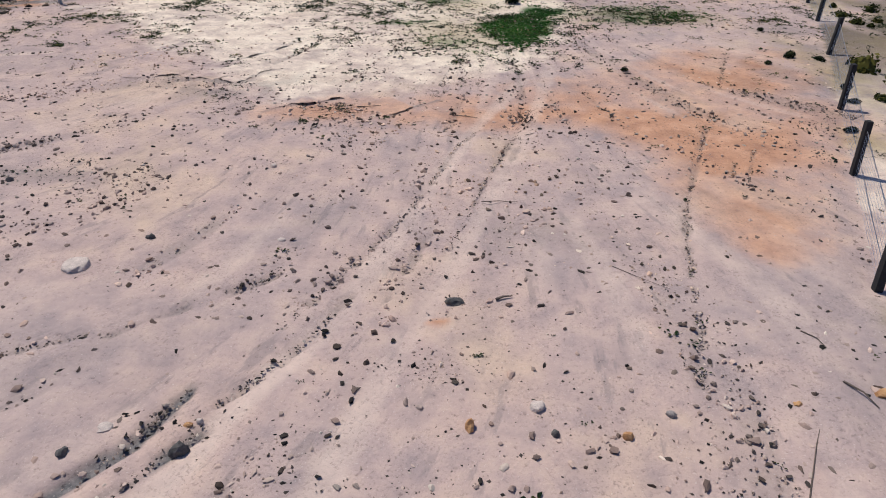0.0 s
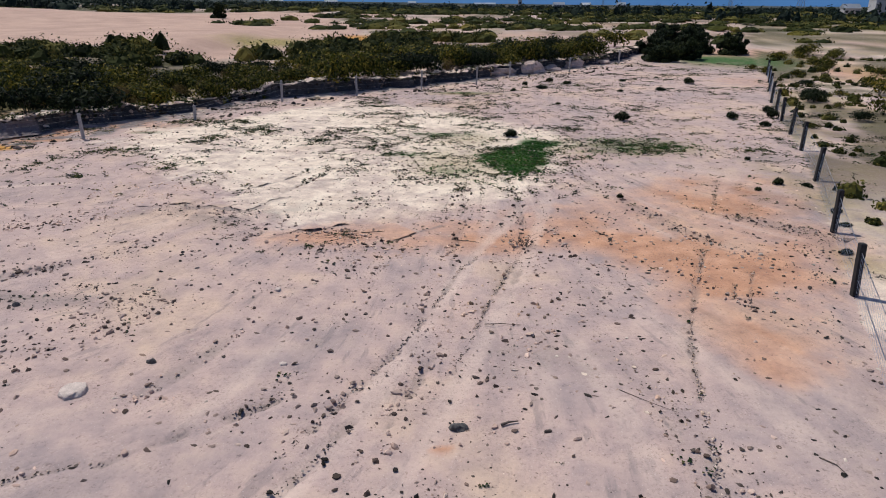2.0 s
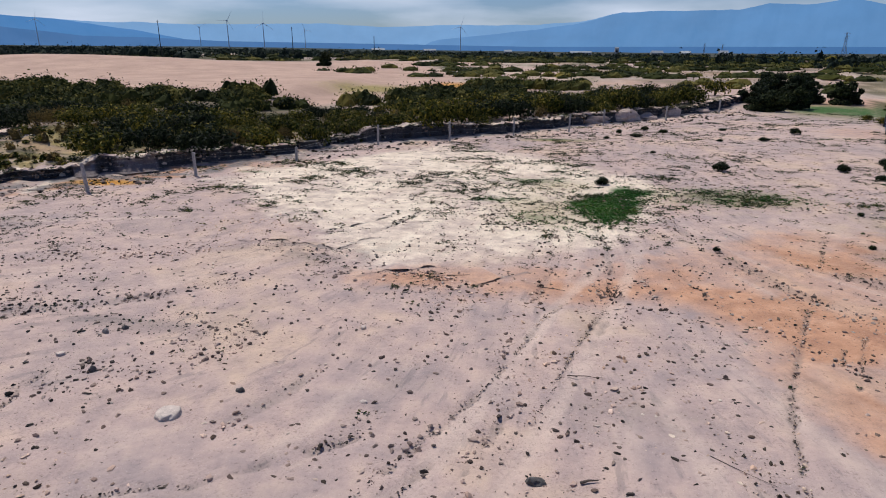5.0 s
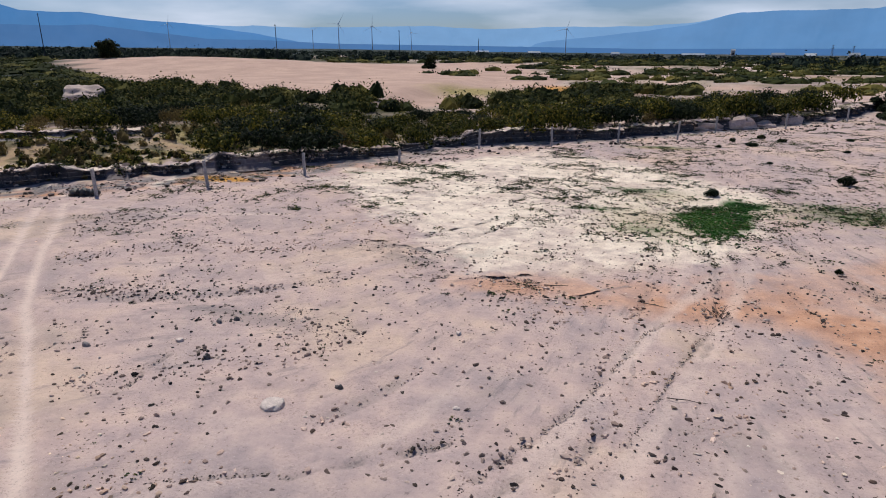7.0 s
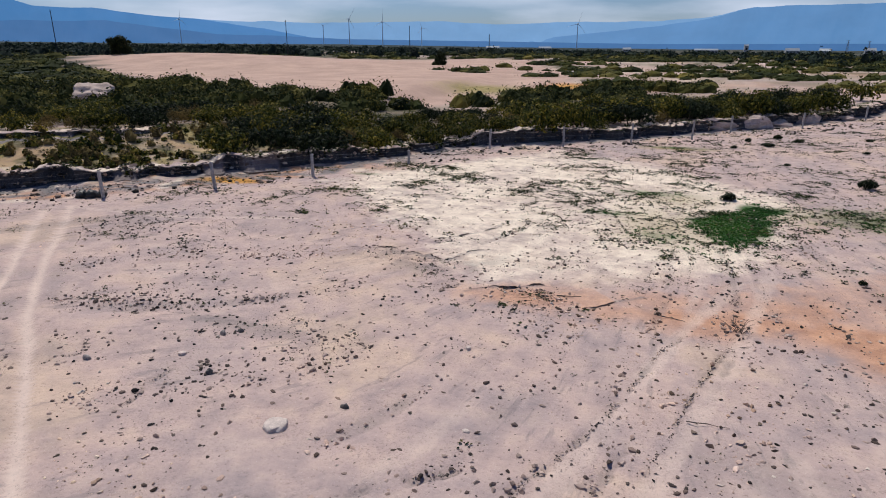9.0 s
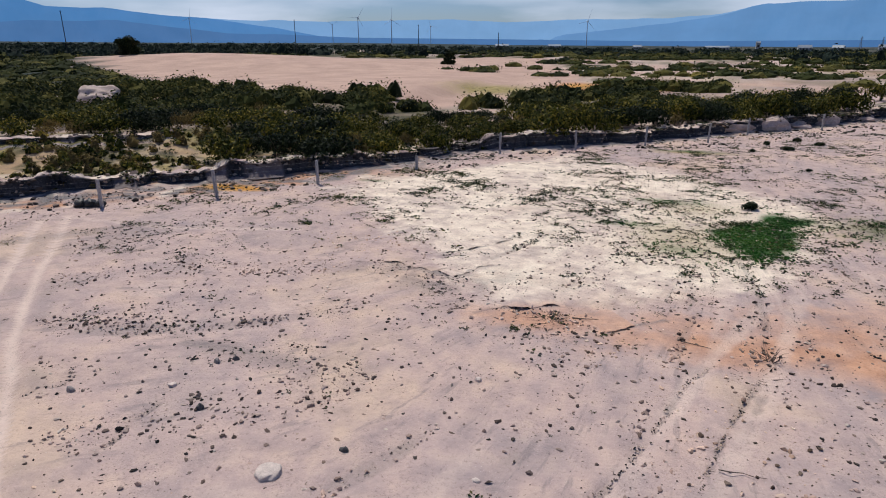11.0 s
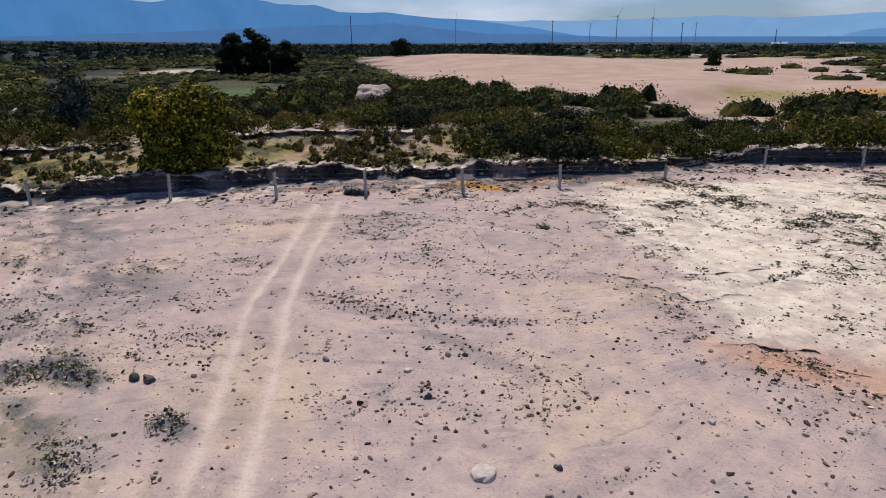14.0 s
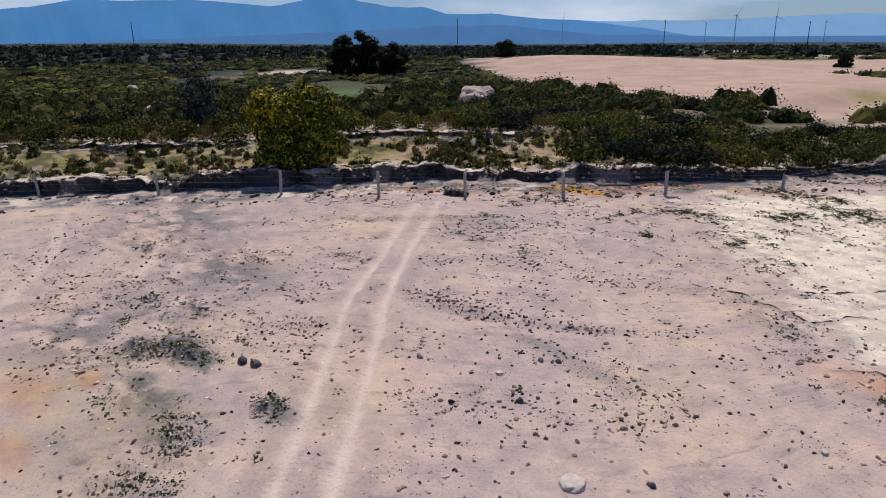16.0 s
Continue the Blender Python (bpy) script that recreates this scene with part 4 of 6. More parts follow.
# ---- plants ----
def leaves(centres, normals, size, rng, narrow=0.5):
    """Arrays of small bent leaves at the centres, facing roughly along the normals."""
    m = len(centres)
    nrm = normals + rng.normal(0, 0.55, (m, 3))
    nrm /= np.linalg.norm(nrm, axis=1)[:, None] + 1e-9
    t = np.cross(nrm, rng.normal(0, 1, (m, 3)))
    t /= np.linalg.norm(t, axis=1)[:, None] + 1e-9
    b = np.cross(nrm, t)
    s = size * rng.uniform(0.6, 1.35, (m, 1))
    v = np.stack([centres - t * s, centres + b * s * narrow + nrm * s * 0.15, centres + t * s, centres - b * s * narrow + nrm * s * 0.15], 1).reshape(-1, 3)
    f = np.arange(4 * m).reshape(m, 4)
    return v, f


def hearts(lumps, share, rng):
    """Arrays of the dense leafy hearts of lumps (x, y, z, rx, rz)."""
    seg, lifts = 8, (-1.35, -0.7, 0.0, 0.7, 1.35)
    a = np.arange(seg) * 2 * math.pi / seg
    ring = np.stack([np.stack([np.cos(a) * math.cos(t), np.sin(a) * math.cos(t), 0 * a + math.sin(t)], 1) for t in lifts]).reshape(-1, 3)
    lumps = np.array(lumps)
    v = ring[None] * share * (1 + 0.08 * rng.normal(0, 1, (len(lumps), len(ring), 1))) * lumps[:, None, [3, 3, 4]] + lumps[:, None, :3]
    q = np.array([[k * seg + i, k * seg + (i + 1) % seg, (k + 1) * seg + (i + 1) % seg, (k + 1) * seg + i] for k in range(len(lifts) - 1) for i in range(seg)])
    return v.reshape(-1, 3), (q[None] + (np.arange(len(lumps)) * len(ring))[:, None, None]).reshape(-1, 4)


def crown_mesh(name, lumps, per_lump, size, rng, narrow=0.5, depth=0.35, heart=0.0):
    """A crown of leaves on the skins of several lumps (x, y, z, rx, rz)."""
    cs, ns = [], []
    for x, y, z, rx, rz in lumps:
        k = int(per_lump * (0.4 + rx * rx))
        d = rng.normal(0, 1, (k, 3))
        d /= np.linalg.norm(d, axis=1)[:, None]
        d[:, 2] = np.where(d[:, 2] < -0.55, -d[:, 2] * 0.5, d[:, 2])
        rr = 1 - depth * rng.random((k, 1)) ** 1.6 + 0.05 * rng.normal(0, 1, (k, 1))
        c = d * rr * np.array([rx, rx, rz]) + np.array([x, y, z])
        keep = c[:, 2] > 0.03
        cs.append(c[keep])
        ns.append((d * np.array([1, 1, 1.3]))[keep])
    v, f = leaves(np.concatenate(cs), np.concatenate(ns), size, rng, narrow)
    if heart:
        hv, hf = hearts(lumps, heart, rng)
        v, f = np.concatenate([v, hv]), np.concatenate([f, hf + len(v)])
    return quick_mesh(name, v, f)


def branches(name, n, height, spread, r, rng, base=0.0, up=0.5):
    pieces = []
    for i in range(n):
        a = 2 * math.pi * (i + rng.random()) / n
        pts, q = [], Vector((0.04 * math.cos(a), 0.04 * math.sin(a), -0.1 + base))
        steps = 5
        for k in range(steps + 1):
            pts.append(q.copy())
            f = (k + 1) / steps
            q = q + Vector((math.cos(a) * spread / steps * f * 1.5 + rng.normal(0, 0.05), math.sin(a) * spread / steps * f * 1.5 + rng.normal(0, 0.05), height / steps * (1.2 - 0.35 * f)))
        pieces.append(tube(pts, [r * (1 - 0.8 * k / steps) for k in range(steps + 1)], 5))
    return quick_mesh(name, *join(pieces), True)


def make_shrub(seed, h, w, leaf, label, leaf_size=0.15, per=145, n=7, narrow=0.5, name="shrub", group="shrubs on the bank"):
    """A shrub: stems and a leafy crown of several lumps."""
    rng = np.random.default_rng(seed)
    root = tagged(new(name), label, name, group)
    lumps = []
    for i in range(n):
        a, q = rng.random() * 6.28, rng.random() ** 0.6 * w * 0.36
        rx = w * rng.uniform(0.2, 0.32)
        top = h * rng.uniform(0.72, 1.0) * (1 - 0.25 * q / (w * 0.36))
        rz = top * 0.5
        lumps.append((q * math.cos(a), q * math.sin(a), top - rz, rx, rz))
    part("trunk", branches("trunk", 6, h * 0.7, w * 0.35, 0.035, rng), BARK, root)
    part("crown", crown_mesh("crown", lumps, per, leaf_size, rng, narrow), leaf, root)
    return root


def place(proto, x, y, s=1.0, turn=0.0, sink=0.05, tall=1.0):
    m = pose(x, y, ground_z(x, y) - sink, 0, 0, turn) @ Matrix.Diagonal((s, s, s * tall, 1))
    ob = copy_thing(proto, m)
    ob.matrix_basis = m
    return ob


SHRUB = "dense dark olive-green shrub on the sandy bank"
PROTOS = [make_shrub(11, 2.3, 3.4, LEAF, SHRUB, 0.135, 94, 9), make_shrub(12, 2.1, 3.1, LEAF, SHRUB, 0.13, 94, 8), make_shrub(13, 2.5, 3.1, LEAF, SHRUB, 0.135, 94, 8),
          make_shrub(14, 1.8, 2.8, LEAF, SHRUB, 0.11, 120), make_shrub(15, 2.3, 3.7, DARK_LEAF, SHRUB, 0.135, 108, 9),
          make_shrub(16, 1.4, 1.9, DRY_LEAF, "half-dry yellowish scrub on the sandy bank", 0.09, 230, 5, 0.3)]




def shrub_density(x, y):
    """How thick the scrub stands, 0 to 1."""
    d = bank_side(x, y)
    left = smooth(-x, 27, 33)
    start = 0.9 + 8.2 * left
    belt = smooth(d, start, start + 1.5)
    sand = smooth(inside(x, y, SAND), -2.5, 0.0)
    clump = smooth(fbm(x / 7, y / 7, 121), 0.36, 0.5)
    far_right = np.maximum(smooth(x + 0.28 * y, 13, 30) * smooth(d, 13, 20), smooth(x + 0.28 * y, 36, 46))                                       # thins out to the plain
    dens = belt * (1 - sand) * (clump * (1 - 0.8 * far_right) + 0.6 * (1 - far_right))
    dens *= 1 - 0.9 * np.exp(-(((x + 28) / 3) ** 2 + ((y - 59) / 3) ** 2)) - 0.95 * np.exp(-(((x + 61) / 3.4) ** 2 + ((y - 60) / 3) ** 2))
    for cx, cy, r in CLEARINGS:
        dens *= 1 - np.exp(-(((x - cx) / r) ** 2 + ((y - cy) / r) ** 2) ** 2)
    return np.clip(dens, 0, 1)


rng = np.random.default_rng(31)
cand = np.stack([rng.uniform(-95, 26, 9000), rng.uniform(0, 100, 9000)], 1)
dist_fence = bank_side(cand[:, 0], cand[:, 1])
keep = (rng.random(9000) < shrub_density(cand[:, 0], cand[:, 1])) & (dist_fence > 0) & (dist_fence < 42) & (np.hypot(cand[:, 0] + 41.3, cand[:, 1] - 24) > 4)
cand = cand[keep]
cand = cand[np.argsort(bank_side(cand[:, 0], cand[:, 1]) + 0.12 * np.hypot(cand[:, 0], cand[:, 1]) - 6 * smooth(-cand[:, 0], 27, 33))]
chosen = []
for x, y in cand:
    if all((x - a) ** 2 + (y - b) ** 2 > 1.6 ** 2 for a, b in chosen):
        chosen.append((x, y))
    if len(chosen) == 270:
        break
for x, y in chosen:
    k = rng.random()
    low = 0.7 if -23 < x < -12 and 46 < y < 66 else (0.82 if x < -28 else 1.0)
    proto = PROTOS[5] if k < (0.10 if low == 1.0 else 0.3) else PROTOS[int(rng.integers(0, 5))]
    place(proto, x, y, low * rng.uniform(0.85, 1.3), rng.uniform(0, 360), 0.06, rng.uniform(0.85, 1.2))
near_set = np.array(chosen)


def clump_cloud(points, sizes, quads, rng, leaf=0.2):
    """Many bushes in one mesh: points (x, y, z), sizes (width, height), leaves of one size or one for each bush."""
    pts, sizes = np.asarray(points), np.asarray(sizes)
    n = len(pts)
    d = rng.normal(0, 1, (n, quads, 3))
    d /= np.linalg.norm(d, axis=2)[..., None]
    d[..., 2] = np.abs(d[..., 2])
    r = 0.82 - 0.20 * rng.random((n, quads, 1)) + 0.012 * rng.normal(0, 1, (n, quads, 1))
    turn = np.arctan2(d[..., 1:2], d[..., 0:1])
    swing = rng.random((2, n, 1, 1)) * 6
    lump = 1 + 0.12 * np.sin(3 * turn + swing[0]) + 0.09 * np.sin(5 * turn + 7 * d[..., 2:3] + swing[1])
    c = d * r * lump * np.stack([sizes[:, 0] / 2, sizes[:, 0] / 2, sizes[:, 1]], 1)[:, None, :] + pts[:, None, :]
    s = np.repeat(np.broadcast_to(leaf, (n,)), quads)[:, None]
    v, f = leaves(c.reshape(-1, 3), d.reshape(-1, 3), s, rng, 0.6)
    # a dense leafy heart inside each bush
    seg, lifts = 7, (0.0, 0.6, 1.15, 1.5)
    a = np.arange(seg) * 2 * math.pi / seg
    ring = np.stack([np.stack([np.cos(a) * math.cos(t), np.sin(a) * math.cos(t), 0 * a + math.sin(t)], 1) for t in lifts]).reshape(-1, 3)
    a_ring = np.arctan2(ring[:, 1], ring[:, 0])[None]
    lobes = 1 + 0.12 * np.sin(3 * a_ring + swing[0][:, :, 0]) + 0.09 * np.sin(5 * a_ring + 7 * ring[None, :, 2] + swing[1][:, :, 0])
    heart = ring[None] * lobes[..., None] * (0.55 + 0.04 * rng.normal(0, 1, (n, len(ring), 1))) * np.stack([sizes[:, 0] / 2, sizes[:, 0] / 2, sizes[:, 1]], 1)[:, None, :] + pts[:, None, :]
    q = [[k * seg + i, k * seg + (i + 1) % seg, (k + 1) * seg + (i + 1) % seg, (k + 1) * seg + i] for k in range(len(lifts) - 1) for i in range(seg)]
    q = np.array(q)[None] + (np.arange(n) * len(ring))[:, None, None] + len(v)
    return np.concatenate([v, heart.reshape(-1, 3)]), np.concatenate([f, q.reshape(-1, 4)])


# scrub behind the nearest shrubs and over the plain
mid = np.stack([rng.uniform(-330, 190, 48000), rng.uniform(-30, 420, 48000)], 1)
md, mr = np.maximum(bank_side(mid[:, 0], mid[:, 1]), mid[:, 1] - 92), np.hypot(mid[:, 0], mid[:, 1])
patch = smooth(fbm(mid[:, 0] / 26, mid[:, 1] / 20, 131), 0.46, 0.58)
open_spots = smooth(fbm(mid[:, 0] / 16, mid[:, 1] / 16, 133), 0.36, 0.48)
bear = np.degrees(np.arctan2(mid[:, 0], mid[:, 1]))
dens = np.maximum(shrub_density(mid[:, 0], mid[:, 1]) * smooth(75 - md, 0, 40), 0)
leftish = smooth(-bear, 38, 50)
dens = np.maximum(dens * (md > 20), smooth(md, 25, 45) * (1 - smooth(inside(mid[:, 0], mid[:, 1], SAND), -3, 1)) * (0.85 * leftish * open_spots + (1 - leftish) * 0.8 * patch * smooth(mr, 60, 110) * (1 - 0.6 * smooth(mr, 190, 230) * smooth(bear, -42, -36))))
stripe = smooth(fbm((mid[:, 0] + 0.3 * mid[:, 1]) / 34, (mid[:, 1] - 0.2 * mid[:, 0]) / 9, 109), 0.52, 0.6)
plain = smooth(bear, -16, -4) * smooth(mr, 80, 105)
dens = dens * (1 - plain * (1 - stripe)) + 0.6 * plain * stripe * smooth(md, 14, 26)
dens = np.maximum(dens, 0.9 * np.exp(-(line_distance(mid[:, 0], mid[:, 1], SCRUB_LINE)[0] / 3.2) ** 2))
dens *= smooth(430 - mr, 0, 120)
for cx, cy, r in CLEARINGS:
    dens *= 1 - np.exp(-(((mid[:, 0] - cx) / r) ** 2 + ((mid[:, 1] - cy) / r) ** 2) ** 2)
pick = (rng.random(len(mid)) < dens * np.clip(0.24 + 26 / mr, 0, 1)) & (md > 5)
mid = mid[pick]
if len(near_set):
    far_enough = np.array([np.min((near_set[:, 0] - a) ** 2 + (near_set[:, 1] - b) ** 2) > 1.6 ** 2 for a, b in mid])
    mid = mid[far_enough]
mid = mid[:7400]
mr = np.hypot(mid[:, 0], mid[:, 1])
w = rng.uniform(2.5, 5.3, len(mid)) * (1 + mr / 220)
sizes = np.stack([w, w * rng.uniform(0.34, 0.52, len(mid)) * np.where(mr < 110, 1.0, 0.55)], 1)
at = np.column_stack([mid, ground_height(mid[:, 0], mid[:, 1]) - 0.1])
close = np.nonzero(mr < 115)[0]
five = np.repeat(close, 5)
sway = rng.uniform(-1, 1, (len(five), 2)) * w[five][:, None] * 0.3
low_at = np.column_stack([mid[five] + sway, at[five][:, 2]])
low_size = sizes[five] * np.stack([rng.uniform(0.58, 0.82, len(five)), rng.uniform(0.6, 0.92, len(five))], 1)
tagged(part("near_scrub", quick_mesh("near_scrub", *clump_cloud(low_at, low_size, 62, rng, 0.085 + mr[five] / 1200)), SCRUB_LEAF), "dark green scrub spreading over the sandy bank", "scrub", kind="stuff")
for name, sel, quads in (("far_scrub", mr >= 115, 20),):
    tagged(part(name, quick_mesh(name, *clump_cloud(at[sel], sizes[sel], quads, rng, 0.10 + mr[sel] / 1000)), SCRUB_LEAF), "dark green scrub spreading over the plain", "scrub", kind="stuff")

# scrub outside the netted fence
side = [(29.3, 50.6, 3.6, 1.9), (32.0, 53, 3.2, 1.6), (27.7, 42.5, 3.0, 1.3), (31.0, 44.5, 4.6, 2.1), (34.5, 47, 5, 2.4), (36.5, 52, 4.4, 2.0), (30.2, 39.5, 2.6, 1.1), (39, 58, 5, 2.0), (33.5, 60, 3.0, 1.0), (36, 66, 4, 1.3), (28.6, 47.3, 1.4, 0.8), (42, 75, 6, 1.8), (52, 88, 7, 2.2),
        (26.5, 37.5, 1.6, 0.7), (22.6, 40.2, 1.1, 0.8), (46, 66, 5, 1.6), (34, 72, 5, 1.4), (45, 84, 6, 1.7), (40, 50, 5, 2.2), (25.5, 33, 1.5, 0.6)]
for x, y, ww, hh in side:
    for _ in range(max(1, int(ww / 1.7))):
        sc = hh / 2.5 * rng.uniform(0.7, 1.1)
        ob = place(PROTOS[int(rng.integers(0, 5))], x + rng.normal(0, ww * 0.24), y + rng.normal(0, ww * 0.24), sc, rng.uniform(0, 360), 0.05, 1.0)
        tagged(ob, "low grey-green shrub on sandy ground beside the lane", group="shrubs beside the lane")

lane = np.stack([rng.uniform(12, 60, 1500), rng.uniform(16, 85, 1500)], 1)
ld, ls = line_distance(lane[:, 0], lane[:, 1], RIGHT_FENCE + [(60, 130)])
lane = lane[(ls < 0) & (ld > 0.8) & (ld < 16) & (rng.random(1500) < 0.15 + 0.85 * smooth(fbm(lane[:, 0] / 4, lane[:, 1] / 4, 143), 0.42, 0.58))][:260]
lw = 0.4 + 1.5 * rng.random(len(lane)) ** 1.8
tagged(part("lane_scrub", quick_mesh("lane_scrub", *clump_cloud(np.column_stack([lane, ground_height(lane[:, 0], lane[:, 1])]), np.stack([lw, lw * rng.uniform(0.3, 0.6, len(lane))], 1), 56, rng, 0.09)), SCRUB_LEAF),
       "low grey-green weeds and scrub beside the netted fence", "scrub", kind="stuff")

# tree line and far woods
n = 2300
b = np.where(rng.random(n) < 0.55, rng.uniform(-97, -30, n), rng.uniform(-30, 58, n))
r = 330 + 620 * rng.random(n) ** 1.3
wx, wy = r * np.sin(np.radians(b)), r * np.cos(np.radians(b))
b = np.concatenate([b, rng.uniform(9, 40, 70)])                                     # a nearer belt of trees past the end of the field
r = np.concatenate([r, rng.uniform(235, 320, 70)])
wx, wy = r * np.sin(np.radians(b)), r * np.cos(np.radians(b))
drop = inside(wx, wy, SAND) < -5
wx, wy, r, b = wx[drop], wy[drop], r[drop], b[drop]
w = rng.uniform(7, 15, len(wx)) * (0.7 + r / 1200) * np.where(r < 325, 0.7, 1.0)
hh = rng.uniform(2.2, 5.2, len(wx)) * (1 + 0.35 * (b < -30) + 0.3 * (r < 325)) + 2.5 * (rng.random(len(wx)) > 0.94)
tagged(part("far_trees", quick_mesh("far_trees", *clump_cloud(np.column_stack([wx, wy, ground_height(wx, wy) - 0.3]), np.stack([w, hh], 1), 18, rng, 0.5 + r / 1500)), FAR_LEAF),
       "dark line of distant trees across the plain", "trees", kind="stuff")


def make_tree(name, x, y, h, w, leaf, seed, label, per=420, size=0.12, lumps_n=16, low=0.12, fat=1.0, cat="tree", lobes=()):
    rg = np.random.default_rng(seed)
    root = tagged(new(name), label, cat)
    root.location = (x, y, ground_z(x, y) - 0.05)
    lumps = []
    for i in range(lumps_n):
        u = 1 - 1.93 * (i + 0.5) / lumps_n
        a, k = i * 2.39996 + rg.normal(0, 0.25), math.sqrt(max(0.05, 1 - u * u))
        q = rg.uniform(0.4, 1.12)
        rx = w * fat * rg.uniform(0.06, 0.18)
        zz = h * (0.5 + low / 2) + u * h * (0.45 - low / 2) * q
        lumps.append((k * q * w * 0.38 * math.cos(a), k * q * w * 0.38 * math.sin(a), max(zz, rx * 0.6), rx, rx * rg.uniform(0.7, 1.0)))
    lumps.append((0, 0, h * 0.45, w * 0.25, h * 0.33))
    if lobes:
        lumps = []
        for lx, ly, lz, lr in lobes:
            lumps.append((lx, ly, lz, lr * 0.86, lr * 0.86))
            for i in range(12):
                u, a = 1 - 1.8 * (i + 0.5) / 12, i * 2.39996 + rg.normal(0, 0.3)
                k, q = math.sqrt(1 - u * u), lr * rg.uniform(0.62, 0.86)
                rx = lr * rg.uniform(0.2, 0.38)
                lumps.append((lx + k * q * math.cos(a), ly + k * q * math.sin(a), max(lz + u * q, rx * 0.5), rx, rx * 0.85))
    for i in range(7):
        a, q = i * 0.9 + rg.normal(0, 0.2), rg.uniform(0.2, 0.36) * w
        lumps.append((q * math.cos(a), q * math.sin(a), h * rg.uniform(0.08, 0.2), w * rg.uniform(0.11, 0.17), h * 0.14))
    trunk = join([tube([(0, 0, -0.2), (0.05, 0.02, h * 0.18), (0.02, 0.1, h * 0.35), (0.1, 0.05, h * 0.55)], [h * 0.04, h * 0.032, h * 0.024, h * 0.01], 8)] +
                 [tube([(0, 0, h * 0.15), (math.cos(a) * w * 0.14, math.sin(a) * w * 0.14, h * 0.35), (math.cos(a) * w * 0.3, math.sin(a) * w * 0.3, h * 0.52)], [h * 0.022, h * 0.014, h * 0.005], 6)
                  for a in (0.3, 1.4, 2.6, 3.8, 5.1)])
    part("trunk", quick_mesh("trunk", *trunk, True), BARK, root)
    part("crown", crown_mesh("crown", lumps, per, size, rg, 0.55, 0.4, 0.66), leaf, root)
    return root


make_tree("tree", -41.2, 23.9, 6.1, 7.6, YELLOW_LEAF, 51, "broad round tree with yellow-green sunlit top on the bank", 430, 0.12, 12, 0.02, lobes=((-1.05, -1.2, 4.1, 1.8), (1.1, 1.2, 4.2, 1.8), (0.1, 0.2, 3.4, 2.2), (-0.7, -0.6, 1.8, 2.0), (1.2, 0.9, 1.7, 2.1), (-0.3, 1.0, 4.6, 1.3)))
make_tree("tree", -62.0, 25.4, 6.4, 4.8, SILVER_LEAF, 52, "small loose grey-green tree among the scrub", 420, 0.12, 14, 0.05)
make_tree("tree", -155, 101, 11.0, 8.5, DARK_LEAF, 53, "tall dark tree standing over the scrub", 60, 0.34, 24, 0.05, 1.5)
make_tree("tree", -151.5, 106, 12.0, 9.0, DARK_LEAF, 54, "tall dark tree standing over the scrub", 60, 0.34, 24, 0.03, 1.5)
make_tree("tree", -147, 111.5, 8.0, 9.0, DARK_LEAF, 55, "dark spreading tree over the scrub", 60, 0.34, 24, 0.03, 1.5)
make_tree("tree", -148, 158, 5.8, 6.4, DARK_LEAF, 56, "round dark tree on the crest of the sand", 110, 0.26, 20, 0.02, 1.4)
for k, (tx, ty, th, tw) in enumerate(((27.5, 82, 2.2, 5.0), (31.5, 85, 2.6, 5.5), (30.0, 92, 3.4, 5.5), (36.0, 94, 3.6, 6.5), (40.5, 92, 2.8, 5.0), (34.5, 101, 3.4, 6.0), (39.0, 104, 3.2, 6.0))):
    make_tree("tree", tx, ty, th, tw, DARK_LEAF, 57 + k, "low dark spreading tree beyond the field", 200, 0.17, 14, 0.02)
make_tree("tree", -55, 172, 4.0, 4.6, DARK_LEAF, 60, "small dark tree at the edge of the sand", 200, 0.22, 12, 0.03)

# single low plants in the field
FIELD_PLANT = make_shrub(71, 0.8, 1.0, DARK_LEAF, "small dark bush on the bare field", 0.07, 330, 5, 0.5, "bush", "bushes on the field")
for x, y, s, tall in ((12.0, 42.2, 1.0, 1.0), (4.3, 37.1, 0.9, 0.8), (14.8, 27.1, 0.55, 1.0), (13.5, 26.2, 0.35, 0.9), (19.5, 43.1, 0.9, 0.9), (23.1, 61.0, 1.2, 0.8), (19.1, 56.4, 0.9, 0.6), (7.4, 25.3, 0.3, 1.0), (15.5, 31.6, 0.35, 0.9),
                      (16.0, 27.0, 0.5, 0.7), (15.2, 23.6, 0.5, 0.7), (14.6, 21.9, 0.5, 0.6), (9.0, 57.5, 1.1, 0.5), (12.0, 60.5, 1.0, 0.5), (6.5, 56.0, 0.6, 0.7), (8.0, 59.8, 0.6, 1.0), (10.5, 62, 0.7, 1.0), (15.5, 55.5, 0.6, 0.6), (17.4, 62.5, 0.7, 0.6), (20.6, 40.5, 0.7, 0.8), (22.4, 43.6, 1.0, 0.9), (23.0, 45.4, 0.9, 0.9),
                      (13.2, 19.4, 0.5, 0.6), (9.0, 49.0, 0.5, 0.6), (-29.2, 28.4, 0.5, 0.5)):
    place(FIELD_PLANT, x, y, s, rng.uniform(0, 360), 0.03, tall)
tagged(place(FIELD_PLANT, -26.7, 69.8, 2.3, 40, 0.05, 0.9), "single dark bush at the edge of the sand", group="bushes by the sand")

# small growth on the bank's slope
sl = np.stack([rng.uniform(-75, -8, 14000), rng.uniform(-5, 58, 14000)], 1)
sd = bank_side(sl[:, 0], sl[:, 1])
